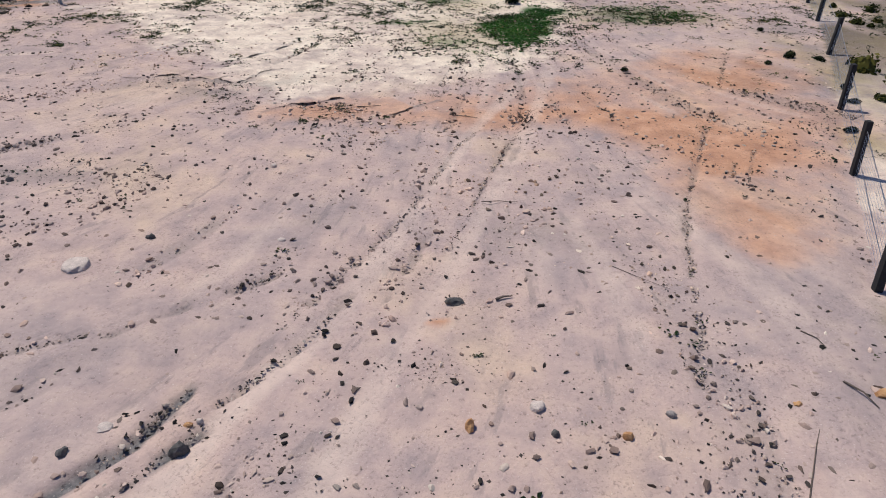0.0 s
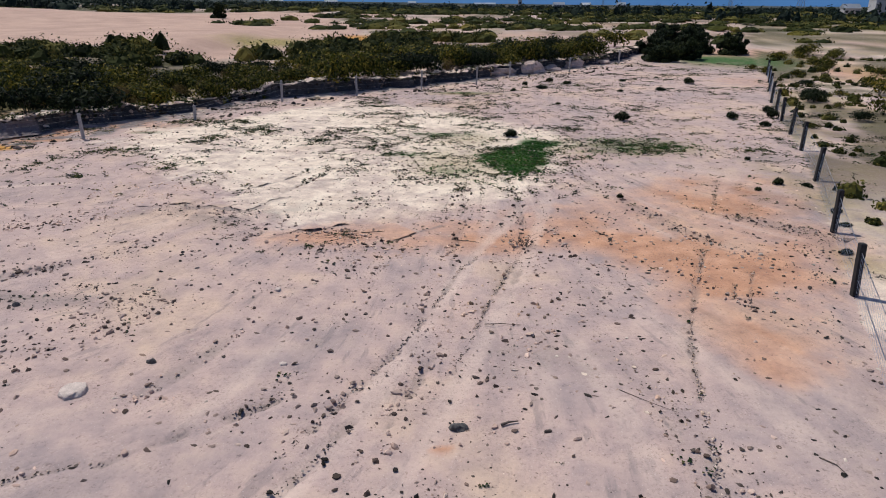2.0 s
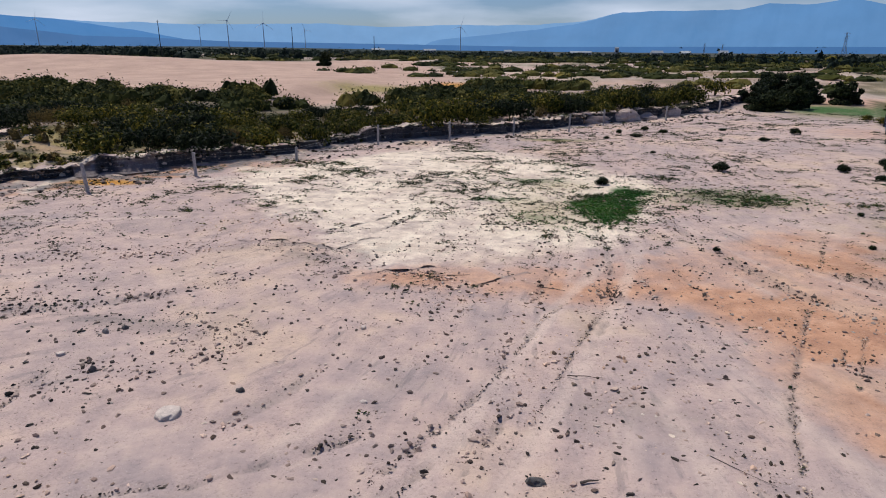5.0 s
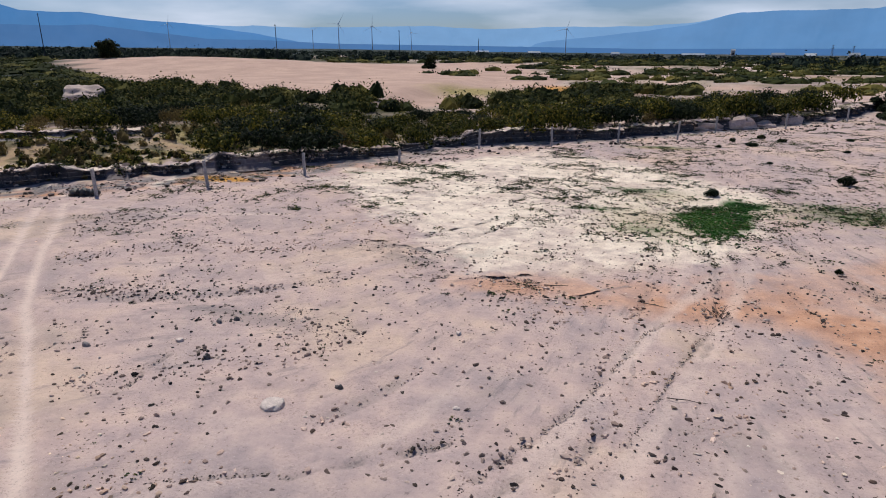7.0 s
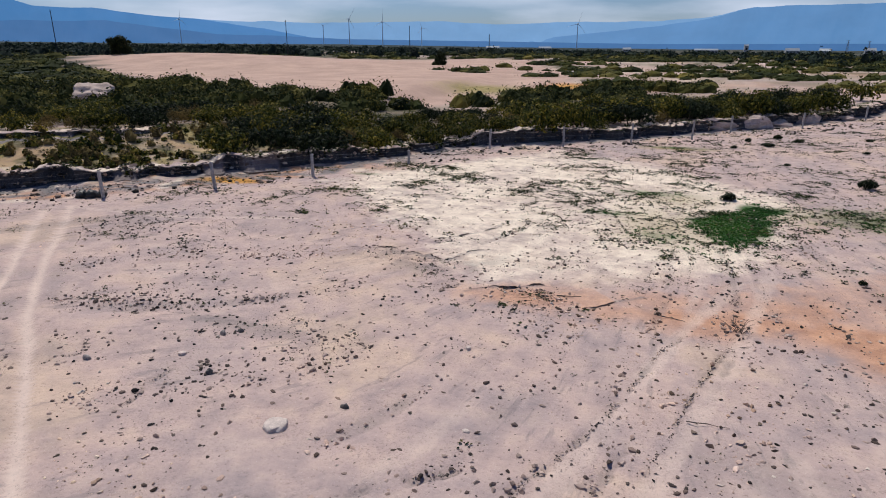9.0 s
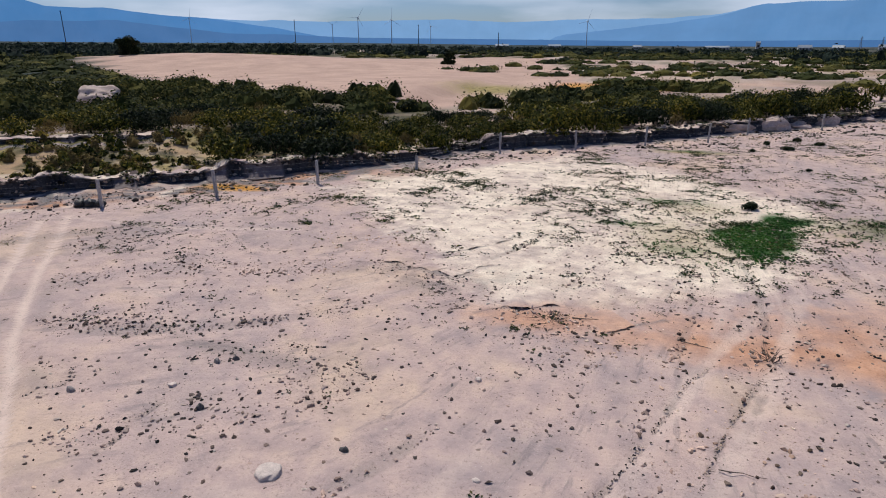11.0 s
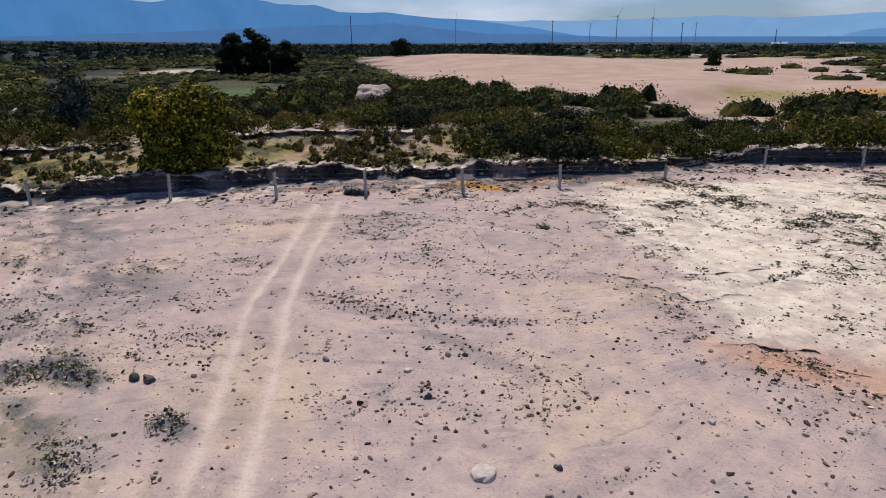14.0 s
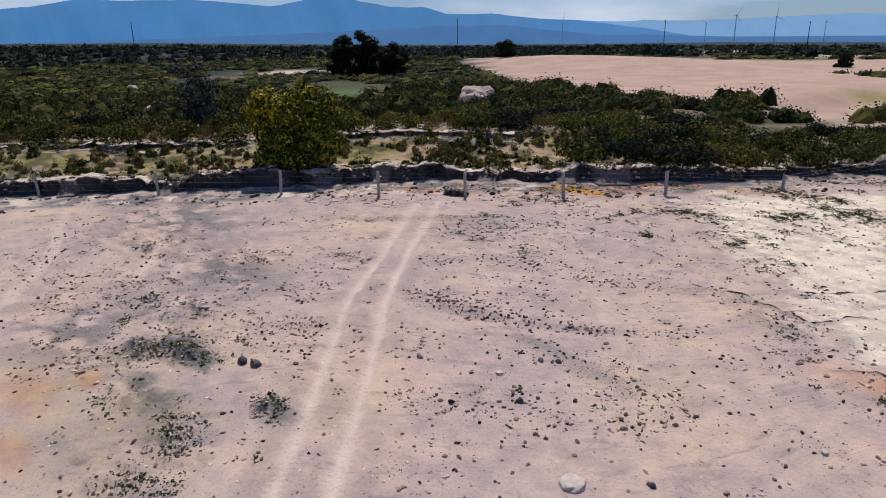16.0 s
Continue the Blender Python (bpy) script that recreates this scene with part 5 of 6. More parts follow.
sl = sl[(sd > 0.6) & (sd < 9) & (rng.random(14000) < (1 - 0.55 * smooth(-sl[:, 0], 43, 48)) * smooth(fbm(sl[:, 0] / 3, sl[:, 1] / 3, 141), 0.36, 0.55)) & (np.hypot(sl[:, 0] + 41.6, sl[:, 1] - 24.3) > 3.4)]
for name, mat, lo, hi, label in (("slope_scrub", LEAF, 0.0, 0.55, "small dark bushes over the earth slope"), ("dry_slope_scrub", DRY_LEAF, 0.55, 1.0, "dry yellow scrub over the earth slope")):
    cut = sl[int(lo * len(sl)):int(hi * len(sl))]
    ww = 0.3 + 1.0 * rng.random(len(cut)) ** 1.6
    tagged(part(name, quick_mesh(name, *clump_cloud(np.column_stack([cut, ground_height(cut[:, 0], cut[:, 1])]), np.stack([ww, ww * rng.uniform(0.4, 0.9, len(cut))], 1), 32, rng, 0.1)), mat), label, "scrub", kind="stuff")
for proto in PROTOS + [FIELD_PLANT]:
    for ob in (*proto.children_recursive, proto):
        bpy.data.objects.remove(ob)


# ---- scattered small matter ----
def ico(round_one):
    bm = bmesh.new()
    if round_one:
        bmesh.ops.create_icosphere(bm, subdivisions=1, radius=1)
    else:
        bmesh.ops.create_cone(bm, cap_ends=False, segments=4, radius1=1.0, radius2=0.0, depth=1.1)
        top = bm.verts.new((0.1, -0.05, 0.62))
        for e in [e for e in bm.edges if e.verts[0].co.z > 0 and e.verts[1].co.z > 0]:
            bm.faces.new((*e.verts, top))
        bm.verts.index_update()
    v = np.array([p.co for p in bm.verts])
    f = np.array([[q.index for q in t.verts] for t in bm.faces])
    bm.free()
    return v, f


def scatter_stones(pts, sizes, rg, round_one=True, heights=None):
    v0, f0 = ico(round_one)
    n = len(pts)
    a = rg.uniform(0, 6.28, n)
    jit = 1 + 0.32 * rg.normal(0, 1, (n, len(v0), 1)).clip(-1.8, 1.8)
    v = v0[None] * jit * (sizes[:, None, None] * np.stack([rg.uniform(0.8, 1.7, n), rg.uniform(0.7, 1.1, n), rg.uniform(0.45, 0.9, n)], 1)[:, None, :])
    c, s = np.cos(a)[:, None], np.sin(a)[:, None]
    v = np.stack([v[..., 0] * c - v[..., 1] * s, v[..., 0] * s + v[..., 1] * c, v[..., 2]], 2)
    z = (ground_height(pts[:, 0], pts[:, 1]) if heights is None else heights) + sizes * 0.25
    v += np.column_stack([pts, z])[:, None, :]
    f = f0[None] + (np.arange(n) * len(v0))[:, None, None]
    return v.reshape(-1, 3), f.reshape(-1, 3)


def in_field(x, y):
    _, s = line_distance(x, y, RIGHT_FENCE + [(60, 130)])
    return (bank_side(x, y) < -0.5) & ((s > 0) | (y < 11))


rg = np.random.default_rng(91)
p = np.stack([rg.uniform(-50, 24, 440000), rg.uniform(-4, 66, 440000)], 1)
p = p[in_field(p[:, 0], p[:, 1])]
dens = 0.16 + 0.7 * smooth(fbm(p[:, 0] / 2.6, p[:, 1] / 1.5, 151), 0.46, 0.66) + 0.9 * smooth(vnoise(fan(p[:, 0], p[:, 1])[0] / 0.5, fan(p[:, 0], p[:, 1])[1] / 5.0, 71), 0.62, 0.9) * smooth(fbm(p[:, 0] / 4, p[:, 1] / 4, 75), 0.42, 0.6)
dens *= np.where(np.hypot(p[:, 0], p[:, 1] - 6) < 26, 1.0, 0.45)
for cx, cy, rx, ry, amt in ((-8.0, 23.4, 3.4, 1.6, 0.75), (-19.4, 7.9, 1.6, 0.8, 0.7), (-14.6, 8.5, 0.6, 0.35, 0.9), (-14.6, 6.1, 1.0, 0.6, 0.9), (-10.0, 15.9, 2.4, 0.5, 0.6), (-12.5, 16.2, 3.0, 0.35, 0.5), (2.9, 12.8, 2.4, 1.0, 0.35), (4.4, 14.2, 1.6, 1.2, 0.4),
                            (-9.2, 10.6, 1.2, 0.8, 0.45), (-4.2, 7.5, 0.5, 0.3, 0.5), (0.2, 8.6, 0.9, 0.3, 0.6), (-6.5, 19.5, 3, 1.0, 0.4), (-16, 5, 3, 1.4, 0.4), (-5.0, 23.0, 1.5, 0.6, 0.5)):
    dens = np.maximum(dens, amt * np.exp(-(((p[:, 0] - cx) / rx) ** 2 + ((p[:, 1] - cy) / ry) ** 2)))
for t in TRACKS:
    dens *= smooth(line_distance(p[:, 0], p[:, 1], t)[0], 0.25, 0.5)
p = p[rg.random(len(p)) < dens][:34000]
lines = []
for t in RUTS[:14] + [CRACK, CRACK_LOW, FAR_CRACK, MID_CRACK]:
    for (ax, ay), (bx, by) in zip(t[:-1], t[1:]):
        k = int(24 * math.hypot(bx - ax, by - ay))
        f = rg.random((k, 1))
        line = np.array([[ax, ay]]) * (1 - f) + np.array([[bx, by]]) * f + rg.normal(0, 0.04, (k, 2))
        lines.append(line[fbm(line[:, 0] / 0.8, line[:, 1] / 0.8, 157) > (0.36 if t in (RUT_A, RUT_B) else 0.44)])
size = 0.017 + 0.034 * rg.random(len(p)) ** 3.0 + 0.025 * (rg.random(len(p)) > 0.994)
piles = []
for cx, cy, rx, ry, k in ((-19.3, 8.0, 1.1, 0.35, 150), (-20.2, 7.2, 0.6, 0.3, 60), (-14.6, 8.5, 0.45, 0.2, 70), (-14.5, 6.2, 0.6, 0.4, 110), (-14.0, 4.8, 0.8, 0.4, 70), (-8.4, 23.6, 2.2, 0.8, 160), (-6.4, 22.6, 1.2, 0.5, 80), (-9.2, 10.6, 1.2, 0.7, 25),
                          (-11.0, 15.8, 1.8, 0.4, 45), (-4.35, 7.4, 0.4, 0.2, 50), (0.2, 8.7, 0.6, 0.2, 40), (3.0, 12.6, 1.2, 0.5, 60), (4.6, 13.6, 0.6, 0.25, 40), (8.0, 9.0, 1.0, 0.8, 60), (-17.5, 5.4, 1.4, 0.5, 60), (-10.0, 16.3, 1.6, 0.4, 25), (-24.5, 8.5, 2.0, 0.7, 80), (-4.4, 21.35, 0.8, 0.2, 60), (-2.9, 20.9, 0.5, 0.3, 50), (-0.9, 21.1, 0.6, 0.2, 40)):
    piles.append(np.column_stack([rg.normal(cx, rx, 3 * k), rg.normal(cy, ry * 1.2, 3 * k)]))
piles = np.concatenate(piles)
p, size = np.concatenate([p, piles]), np.concatenate([size, 0.013 + 0.036 * rg.random(len(piles)) ** 2.6])
lines = np.concatenate(lines)
p, size = np.concatenate([p, lines]), np.concatenate([size, rg.uniform(0.012, 0.03, len(lines))])
tagged(part("gravel", quick_mesh("gravel", *scatter_stones(p[size < 0.042], size[size < 0.042], rg, False)), PEBBLE), "small loose stones and clods strewn over dry soil", "gravel", kind="stuff")
tagged(part("cobbles", quick_mesh("cobbles", *scatter_stones(p[size >= 0.042], size[size >= 0.042], rg)), PEBBLE), "larger loose stones strewn over dry soil", "stones", kind="stuff")

# crumbled clods of the soil itself
c = np.stack([rg.uniform(-34, 17, 150000), rg.uniform(3.5, 40, 150000)], 1)
c = c[in_field(c[:, 0], c[:, 1])]
cd = 0.12 + 0.8 * smooth(fbm(c[:, 0] / 2.6, c[:, 1] / 1.3, 181), 0.46, 0.68) * (0.35 + 0.65 * smooth(fbm(c[:, 0] / 7, c[:, 1] / 7, 182), 0.42, 0.6))
cd *= 0.5 + 1.3 * smooth(vnoise(fan(c[:, 0], c[:, 1])[0] / 0.5, fan(c[:, 0], c[:, 1])[1] / 5.0, 71), 0.55, 0.85)
cd *= 0.25 + 0.75 * smooth(30 - np.hypot(c[:, 0] + 4, c[:, 1] - 4), 0, 10)
for t in TRACKS + FAINT_TRACKS[:2]:
    cd *= smooth(line_distance(c[:, 0], c[:, 1], t)[0], 0.22, 0.5)
c = c[rg.random(len(c)) < cd][:8500]
tagged(part("soil_clods", quick_mesh("soil_clods", *scatter_stones(c, 0.016 + 0.052 * rg.random(len(c)) ** 2.8, rg)), CLOD), "crumbled clods of pinkish soil strewn over the field", "clods", kind="stuff")

# rubble at the foot of the bank
q = np.stack([rg.uniform(-60, 25, 30000), rg.uniform(-2, 85, 30000)], 1)
d = bank_side(q[:, 0], q[:, 1])
q = q[(d > -4.5) & (d < 0.9) & (rg.random(len(q)) < 0.85 * smooth(fbm(q[:, 0] / 1.6, q[:, 1] / 1.6, 155), 0.36, 0.56))]
tagged(part("bank_rubble", quick_mesh("bank_rubble", *scatter_stones(q, 0.04 + 0.13 * rg.random(len(q)) ** 2.5, rg)), PEBBLE), "crumbled earth and stones along the foot of the bank", "rubble", kind="stuff")


def tufts(pts, size, blades, rg, spread=0.6, flat=0.6, heights=None):
    """Small plants: a fan of narrow leaves at each point."""
    n = len(pts)
    z = ground_height(pts[:, 0], pts[:, 1]) if heights is None else heights
    base = np.repeat(np.column_stack([pts, z]), blades, 0)
    s = np.repeat(size, blades)[:, None]
    a = rg.uniform(0, 6.28, n * blades)
    out = np.stack([np.cos(a), np.sin(a), 0 * a], 1)
    base = base + out * s * spread * rg.random((n * blades, 1))
    tip = base + out * s * rg.uniform(0.2, 1.0, (n * blades, 1)) + np.array([0, 0, 1.0]) * s * rg.uniform(0.25, 1.0, (n * blades, 1)) * flat
    side = np.stack([-np.sin(a), np.cos(a), 0 * a], 1) * s * 0.26
    v = np.stack([base - side * 0.6, (base + tip) / 2 - side + np.array([0, 0, 0.1]) * s, tip, (base + tip) / 2 + side + np.array([0, 0, 0.1]) * s], 1).reshape(-1, 3)
    return v, np.arange(4 * n * blades).reshape(-1, 4)


skin = np.concatenate([BANK_SKIN, UPPER_SKIN])
bits = skin[rg.integers(0, len(skin), 5200)]
bits = bits[fbm(bits[:, 0] / 1.1, bits[:, 1] / 1.1, 158) > 0.44]
tagged(part("bank_clods", quick_mesh("bank_clods", *scatter_stones(bits[:, :2], 0.04 + 0.14 * rg.random(len(bits)) ** 2.2, rg, True, bits[:, 2] - 0.03)), PEBBLE), "crumbling clods of earth in the face and rim of the bank", "rubble", kind="stuff")
bits = skin[rg.integers(len(skin) // 3, len(skin), 3400)]
bits = bits[fbm(bits[:, 0] / 1.6, bits[:, 1] / 1.6, 159) > 0.46]
tagged(part("bank_weeds", quick_mesh("bank_weeds", *tufts(bits[:, :2], 0.12 + 0.2 * rg.random(len(bits)) ** 2, 9, rg, 1.0, 0.6, bits[:, 2])), WEED), "low weeds along the rim of the bank", "weeds", kind="stuff")
bits = np.stack([rg.uniform(-75, -24, 9000), rg.uniform(-5, 48, 9000)], 1)
away = bank_side(bits[:, 0], bits[:, 1])
bits = bits[(away > 0.8) & (away < 9.5) & (fbm(bits[:, 0] / 1.4, bits[:, 1] / 1.4, 160) > 0.46)]
tagged(part("slope_weeds", quick_mesh("slope_weeds", *tufts(bits, 0.08 + 0.22 * rg.random(len(bits)) ** 2, 9, rg, 1.2, 0.6)), WEED), "low dark weeds dotted over the yellowish slope", "weeds", kind="stuff")
p = np.stack([rg.uniform(-50, 36, 110000), rg.uniform(4, 80, 110000)], 1)
p = p[bank_side(p[:, 0], p[:, 1]) < -0.3]
x, y = p.T
clumpy = smooth(fbm(x / 2.6, y / 2.6, 161), 0.45, 0.66)
dens = 0.012 + 0.5 * clumpy * smooth(inside(x, y, PALE), -4, 1) + 0.26 * clumpy * smooth(y, 30, 44) + 0.26 * clumpy * smooth(-x, 13, 22)
for cx, cy, rx, ry, amt in ((13.4, 23.5, 2.2, 5.0, 0.4), (10.6, 34.6, 3.4, 2.0, 0.7), (0.4, 31.5, 3.2, 3.6, 0.4), (3, 26.6, 3.2, 1.0, 0.45), (16.8, 31, 1.6, 5.0, 0.4), (20, 40, 1.4, 5, 0.35), (11, 58, 6, 4, 0.35), (-14.6, 6.0, 1.4, 1.0, 0.4), (-23, 8, 4, 2, 0.3), (-34, 11, 6, 3, 0.2), (12, 46, 5, 3, 0.3)):
    dens = np.maximum(dens, amt * np.exp(-(((x - cx) / rx) ** 2 + ((y - cy) / ry) ** 2)))
outside = ~in_field(x, y)
dens = np.where(outside, 0.3 * clumpy, dens)
for t in TRACKS + FAINT_TRACKS[:2]:
    dens = dens * smooth(line_distance(x, y, t)[0], 0.3, 0.6)
for t in RUTS[:3]:
    dens = np.maximum(dens, 0.25 * np.exp(-(line_distance(x, y, t)[0] / 0.10) ** 2))
p = p[rg.random(len(p)) < dens][:19000]
hubs = p[(inside(p[:, 0], p[:, 1], PALE) > -4) | (p[:, 1] > 30) | (p[:, 0] < -17)]
hubs = hubs[rg.integers(0, len(hubs), 420)]
hubs = np.concatenate([hubs, np.array([(-19.3, 8.0), (-20.2, 7.2), (-18.6, 8.2), (-14.6, 8.5), (-14.5, 6.2), (-14.0, 4.8), (-17.5, 5.4), (-24.5, 8.5), (-22.0, 9.6), (-13.2, 5.4), (-16.0, 6.6)]).repeat(4, 0)])
mats = np.repeat(hubs, 12, 0) + rg.normal(0, 1, (len(hubs) * 12, 2)) * np.array([0.42, 0.26])
p = np.concatenate([p, mats[bank_side(mats[:, 0], mats[:, 1]) < -0.3]])
tagged(part("weeds", quick_mesh("weeds", *tufts(p, (0.05 + 0.10 * rg.random(len(p)) ** 2.4) * (1 + 0.5 * smooth(p[:, 1], 22, 30)), 8, rg, 1.2, 0.3)), WEED), "low dark weeds dotted over bare soil", "weeds", kind="stuff")

g = np.stack([rg.uniform(-4, 15, 32000), rg.uniform(27, 39, 32000)], 1)
dg = 0.07 * smooth(inside(g[:, 0], g[:, 1], GREEN), -3.0, -0.5) * smooth(fbm(g[:, 0] / 0.9, g[:, 1] / 0.9, 174), 0.5, 0.6)
dg = np.maximum(dg, smooth(inside(g[:, 0], g[:, 1], GREEN) + 1.6 * (fbm(g[:, 0] / 0.8, g[:, 1] / 0.8, 171) - 0.5), -0.3, 0.4))
dg = np.maximum(dg, 0.45 * np.exp(-(((g[:, 0] - 10.6) / 3) ** 2 + ((g[:, 1] - 34.6) / 1.7) ** 2)) * smooth(fbm(g[:, 0] / 0.7, g[:, 1] / 0.7, 172), 0.52, 0.6))
for cx, cy, rx, ry in ((-1.6, 32.8, 1.2, 0.5), (0.8, 29.6, 1.3, 1.0), (0.6, 37.6, 1.8, 0.7), (2.6, 27.6, 1.6, 0.5)):
    dg = np.maximum(dg, 0.5 * np.exp(-(((g[:, 0] - cx) / rx) ** 2 + ((g[:, 1] - cy) / ry) ** 2)) * smooth(fbm(g[:, 0] / 0.6, g[:, 1] / 0.6, 173), 0.45, 0.6))
g = g[rg.random(len(g)) < dg][:5500]
tagged(part("grass_patch", quick_mesh("grass_patch", *tufts(g, 0.05 + 0.06 * rg.random(len(g)), 7, rg)), GRASS), "bright green grass patch on the bare field", "grass", kind="stuff")


# ---- rocks and litter ----
def make_rock(x, y, w, d, h, mat, label, seed, turn=0.0, name="stone", sub=2, flat=0.0, rough=0.42):
    bm = bmesh.new()
    bmesh.ops.create_icosphere(bm, subdivisions=sub, radius=1)
    off = Vector((seed * 3.7, seed * 1.3, seed * 2.1))
    for v in bm.verts:
        c = v.co.copy()
        k = 1 + rough * noise.fractal(c * 1.1 + off, 1.0, 2.0, 3) + 0.10 * noise.fractal(c * 3 + off, 1.0, 2.0, 3)
        v.co = Vector((c.x * k * w / 2, c.y * k * d / 2, c.z * k * h))
        if flat:
            v.co.z = min(v.co.z, h * flat + 0.12 * (v.co.z - h * flat))
        v.co.z = max(v.co.z, -h * 0.6)
    for f in bm.faces:
        f.smooth = sub > 3
    ob = tagged(part(name, bm, mat), label, "rock")
    ob.matrix_world = pose(x, y, ground_z(x, y) + h * 0.12, 0, 0, turn)
    return ob


make_rock(-7.47, 11.7, 0.55, 0.56, 0.17, PALE_ROCK, "large flat-topped pale boulder sunk in bare soil", 1, 10, "boulder", 4, 0.6, 0.14)
make_rock(-5.0, 7.35, 0.26, 0.2, 0.06, PALE_ROCK, "small flat pale stone on dry soil", 2, 30, flat=0.6)
make_rock(-5.4, 6.85, 0.19, 0.15, 0.11, DARK_ROCK, "dark brown stone on dry soil", 3, 50)
make_rock(-3.7, 6.9, 0.30, 0.2, 0.16, DARK_ROCK, "dark angular rock casting a dark shade", 4, 20, "rock")
make_rock(-3.72, 7.4, 0.14, 0.10, 0.06, OCHRE_ROCK, "small ochre stone beside a white one", 5)
make_rock(-3.58, 7.47, 0.13, 0.10, 0.06, PALE_ROCK, "small white stone beside an ochre one", 6)
make_rock(1.70, 7.75, 0.24, 0.20, 0.12, PALE_ROCK, "white blocky stone on dry soil", 7, 15, flat=0.6)
make_rock(0.60, 7.35, 0.20, 0.17, 0.16, OCHRE_ROCK, "orange-brown stone on dry soil", 8, 70)
make_rock(3.8, 7.6, 0.18, 0.13, 0.09, GREY_ROCK, "grey stone half sunk in dry soil", 9)
make_rock(3.0, 7.15, 0.18, 0.14, 0.11, OCHRE_ROCK, "ochre stone on dry soil", 10)
make_rock(5.9, 7.8, 0.15, 0.11, 0.07, OCHRE_ROCK, "flat yellow-ochre stone on dry soil", 11)
make_rock(1.9, 7.2, 0.15, 0.11, 0.09, DARK_ROCK, "small dark stone on dry soil", 12)
make_rock(0.42, 10.5, 0.36, 0.22, 0.11, DARK_ROCK, "long dark stone on dry soil", 13, 5, "rock")
make_rock(-6.35, 12.85, 0.22, 0.18, 0.12, DARK_ROCK, "dark stone on bare soil", 14)
make_rock(-4.4, 16.6, 0.18, 0.16, 0.1, PALE_ROCK, "pale rounded stone on bare soil", 15, flat=0.6)
make_rock(-3.4, 12.75, 0.19, 0.15, 0.06, PALE_ROCK, "pale flat stone on bare soil", 16, flat=0.6)
make_rock(-17.4, 9.0, 0.31, 0.28, 0.2, DARK_ROCK, "round dark boulder beside its twin", 17, 0, "boulder")
make_rock(-17.0, 9.2, 0.32, 0.28, 0.18, DARK_ROCK, "round dark boulder beside its twin", 18, 40, "boulder")
make_rock(-11.8, 14.0, 0.22, 0.19, 0.12, PALE_ROCK, "white blocky stone on bare soil", 19, flat=0.5)
make_rock(-11.5, 15.4, 0.2, 0.17, 0.12, GREY_ROCK, "grey stone among rubble", 20)
make_rock(-11.1, 15.7, 0.2, 0.15, 0.1, DARK_ROCK, "dark stone among rubble", 21)
make_rock(-10.4, 13.3, 0.2, 0.16, 0.13, DARK_ROCK, "dark stone on bare soil", 23)
make_rock(7.4, 8.0, 0.3, 0.24, 0.12, OCHRE_ROCK, "reddish flat stone near dry branches", 24)
make_rock(-14.1, 13.0, 0.22, 0.18, 0.12, GREY_ROCK, "grey stone on bare soil", 25)
make_rock(-61.0, 60.2, 5.4, 3.4, 1.5, SAND_ROCK, "large pale sandy outcrop among shrubs", 26, 25, "outcrop", 4)
make_rock(-64.2, 57.8, 2.2, 1.6, 0.7, SAND_ROCK, "small pale sandy outcrop among shrubs", 27, 60, "outcrop", 4)
make_rock(-140, 42, 3.0, 2.4, 1.2, PALE_ROCK, "white rounded outcrop in the scrub", 28, 0, "outcrop", 3)
make_rock(-78, 26, 4.0, 2.2, 0.9, SAND_ROCK, "pale sandy outcrop above the slope", 29, 20, "outcrop", 3)
make_rock(9.5, 69.5, 3.6, 1.8, 1.0, SAND_ROCK, "pale mound of earth by the fence", 30, 35, "earth_mound", 3)
for k, (hx, hy, hw, hh_) in enumerate(((6.6, 67.6, 3.6, 1.1), (11.8, 72.2, 3.2, 1.0), (19.0, 80.0, 3.6, 1.0), (-0.5, 66.0, 4.5, 1.0), (4.0, 72.0, 5.0, 1.1), (-6.0, 64.0, 4.0, 0.8))):
    make_rock(hx, hy, hw, hw * 0.7, hh_ * 0.5, SAND_ROCK, "pale weathered mound of earth beyond the fence", 40 + k, 30 + 25 * k, "earth_mound", 4, 0.0, 0.85)
make_rock(15.5, 75.5, 3.0, 1.6, 0.9, SAND_ROCK, "pale mound of earth by the fence", 31, 50, "earth_mound", 3)


def make_stick(points, r, label, name="stick"):
    pts = [(x, y, ground_z(x, y) + r + h) for x, y, h in points]
    ob = part(name, quick_mesh(name, *tube(pts, [r * (1 - 0.6 * i / (len(pts) - 1)) for i in range(len(pts))], 6), True), DEAD_WOOD)
    return tagged(ob, label, "stick")


make_stick([(1.2, 14.55, 0.01), (1.4, 14.49, 0.05), (1.65, 14.56, 0.02), (1.85, 14.48, 0.04), (2.1, 14.55, 0.01)], 0.013, "thin dead stick lying on soil")
make_stick([(3.8, 11.7, 0.03), (4.1, 11.45, 0.02), (4.4, 11.2, 0.02), (4.8, 10.95, 0.0)], 0.008, "long thin bent stick lying on soil")
make_stick([(1.25, 10.55, 0.01), (1.4, 10.62, 0.02), (1.58, 10.66, 0.01)], 0.03, "short thick dark stick on soil")
make_stick([(5.2, 6.0, 0.0), (5.5, 6.5, 0.02), (5.8, 7.0, 0.02), (6.0, 7.3, 0.01)], 0.013, "long pale twig lying on soil")
make_stick([(6.9, 8.3, 0.02), (7.05, 8.0, 0.07), (7.15, 7.7, 0.02)], 0.02, "dead branch lying by stones")
make_stick([(7.3, 7.5, 0.02), (7.6, 7.4, 0.08), (7.9, 7.1, 0.02)], 0.018, "dead branch lying by stones")
make_stick([(6.8, 9.6, 0.02), (7.0, 9.4, 0.03), (7.05, 9.15, 0.02)], 0.014, "curved dead twig on soil")
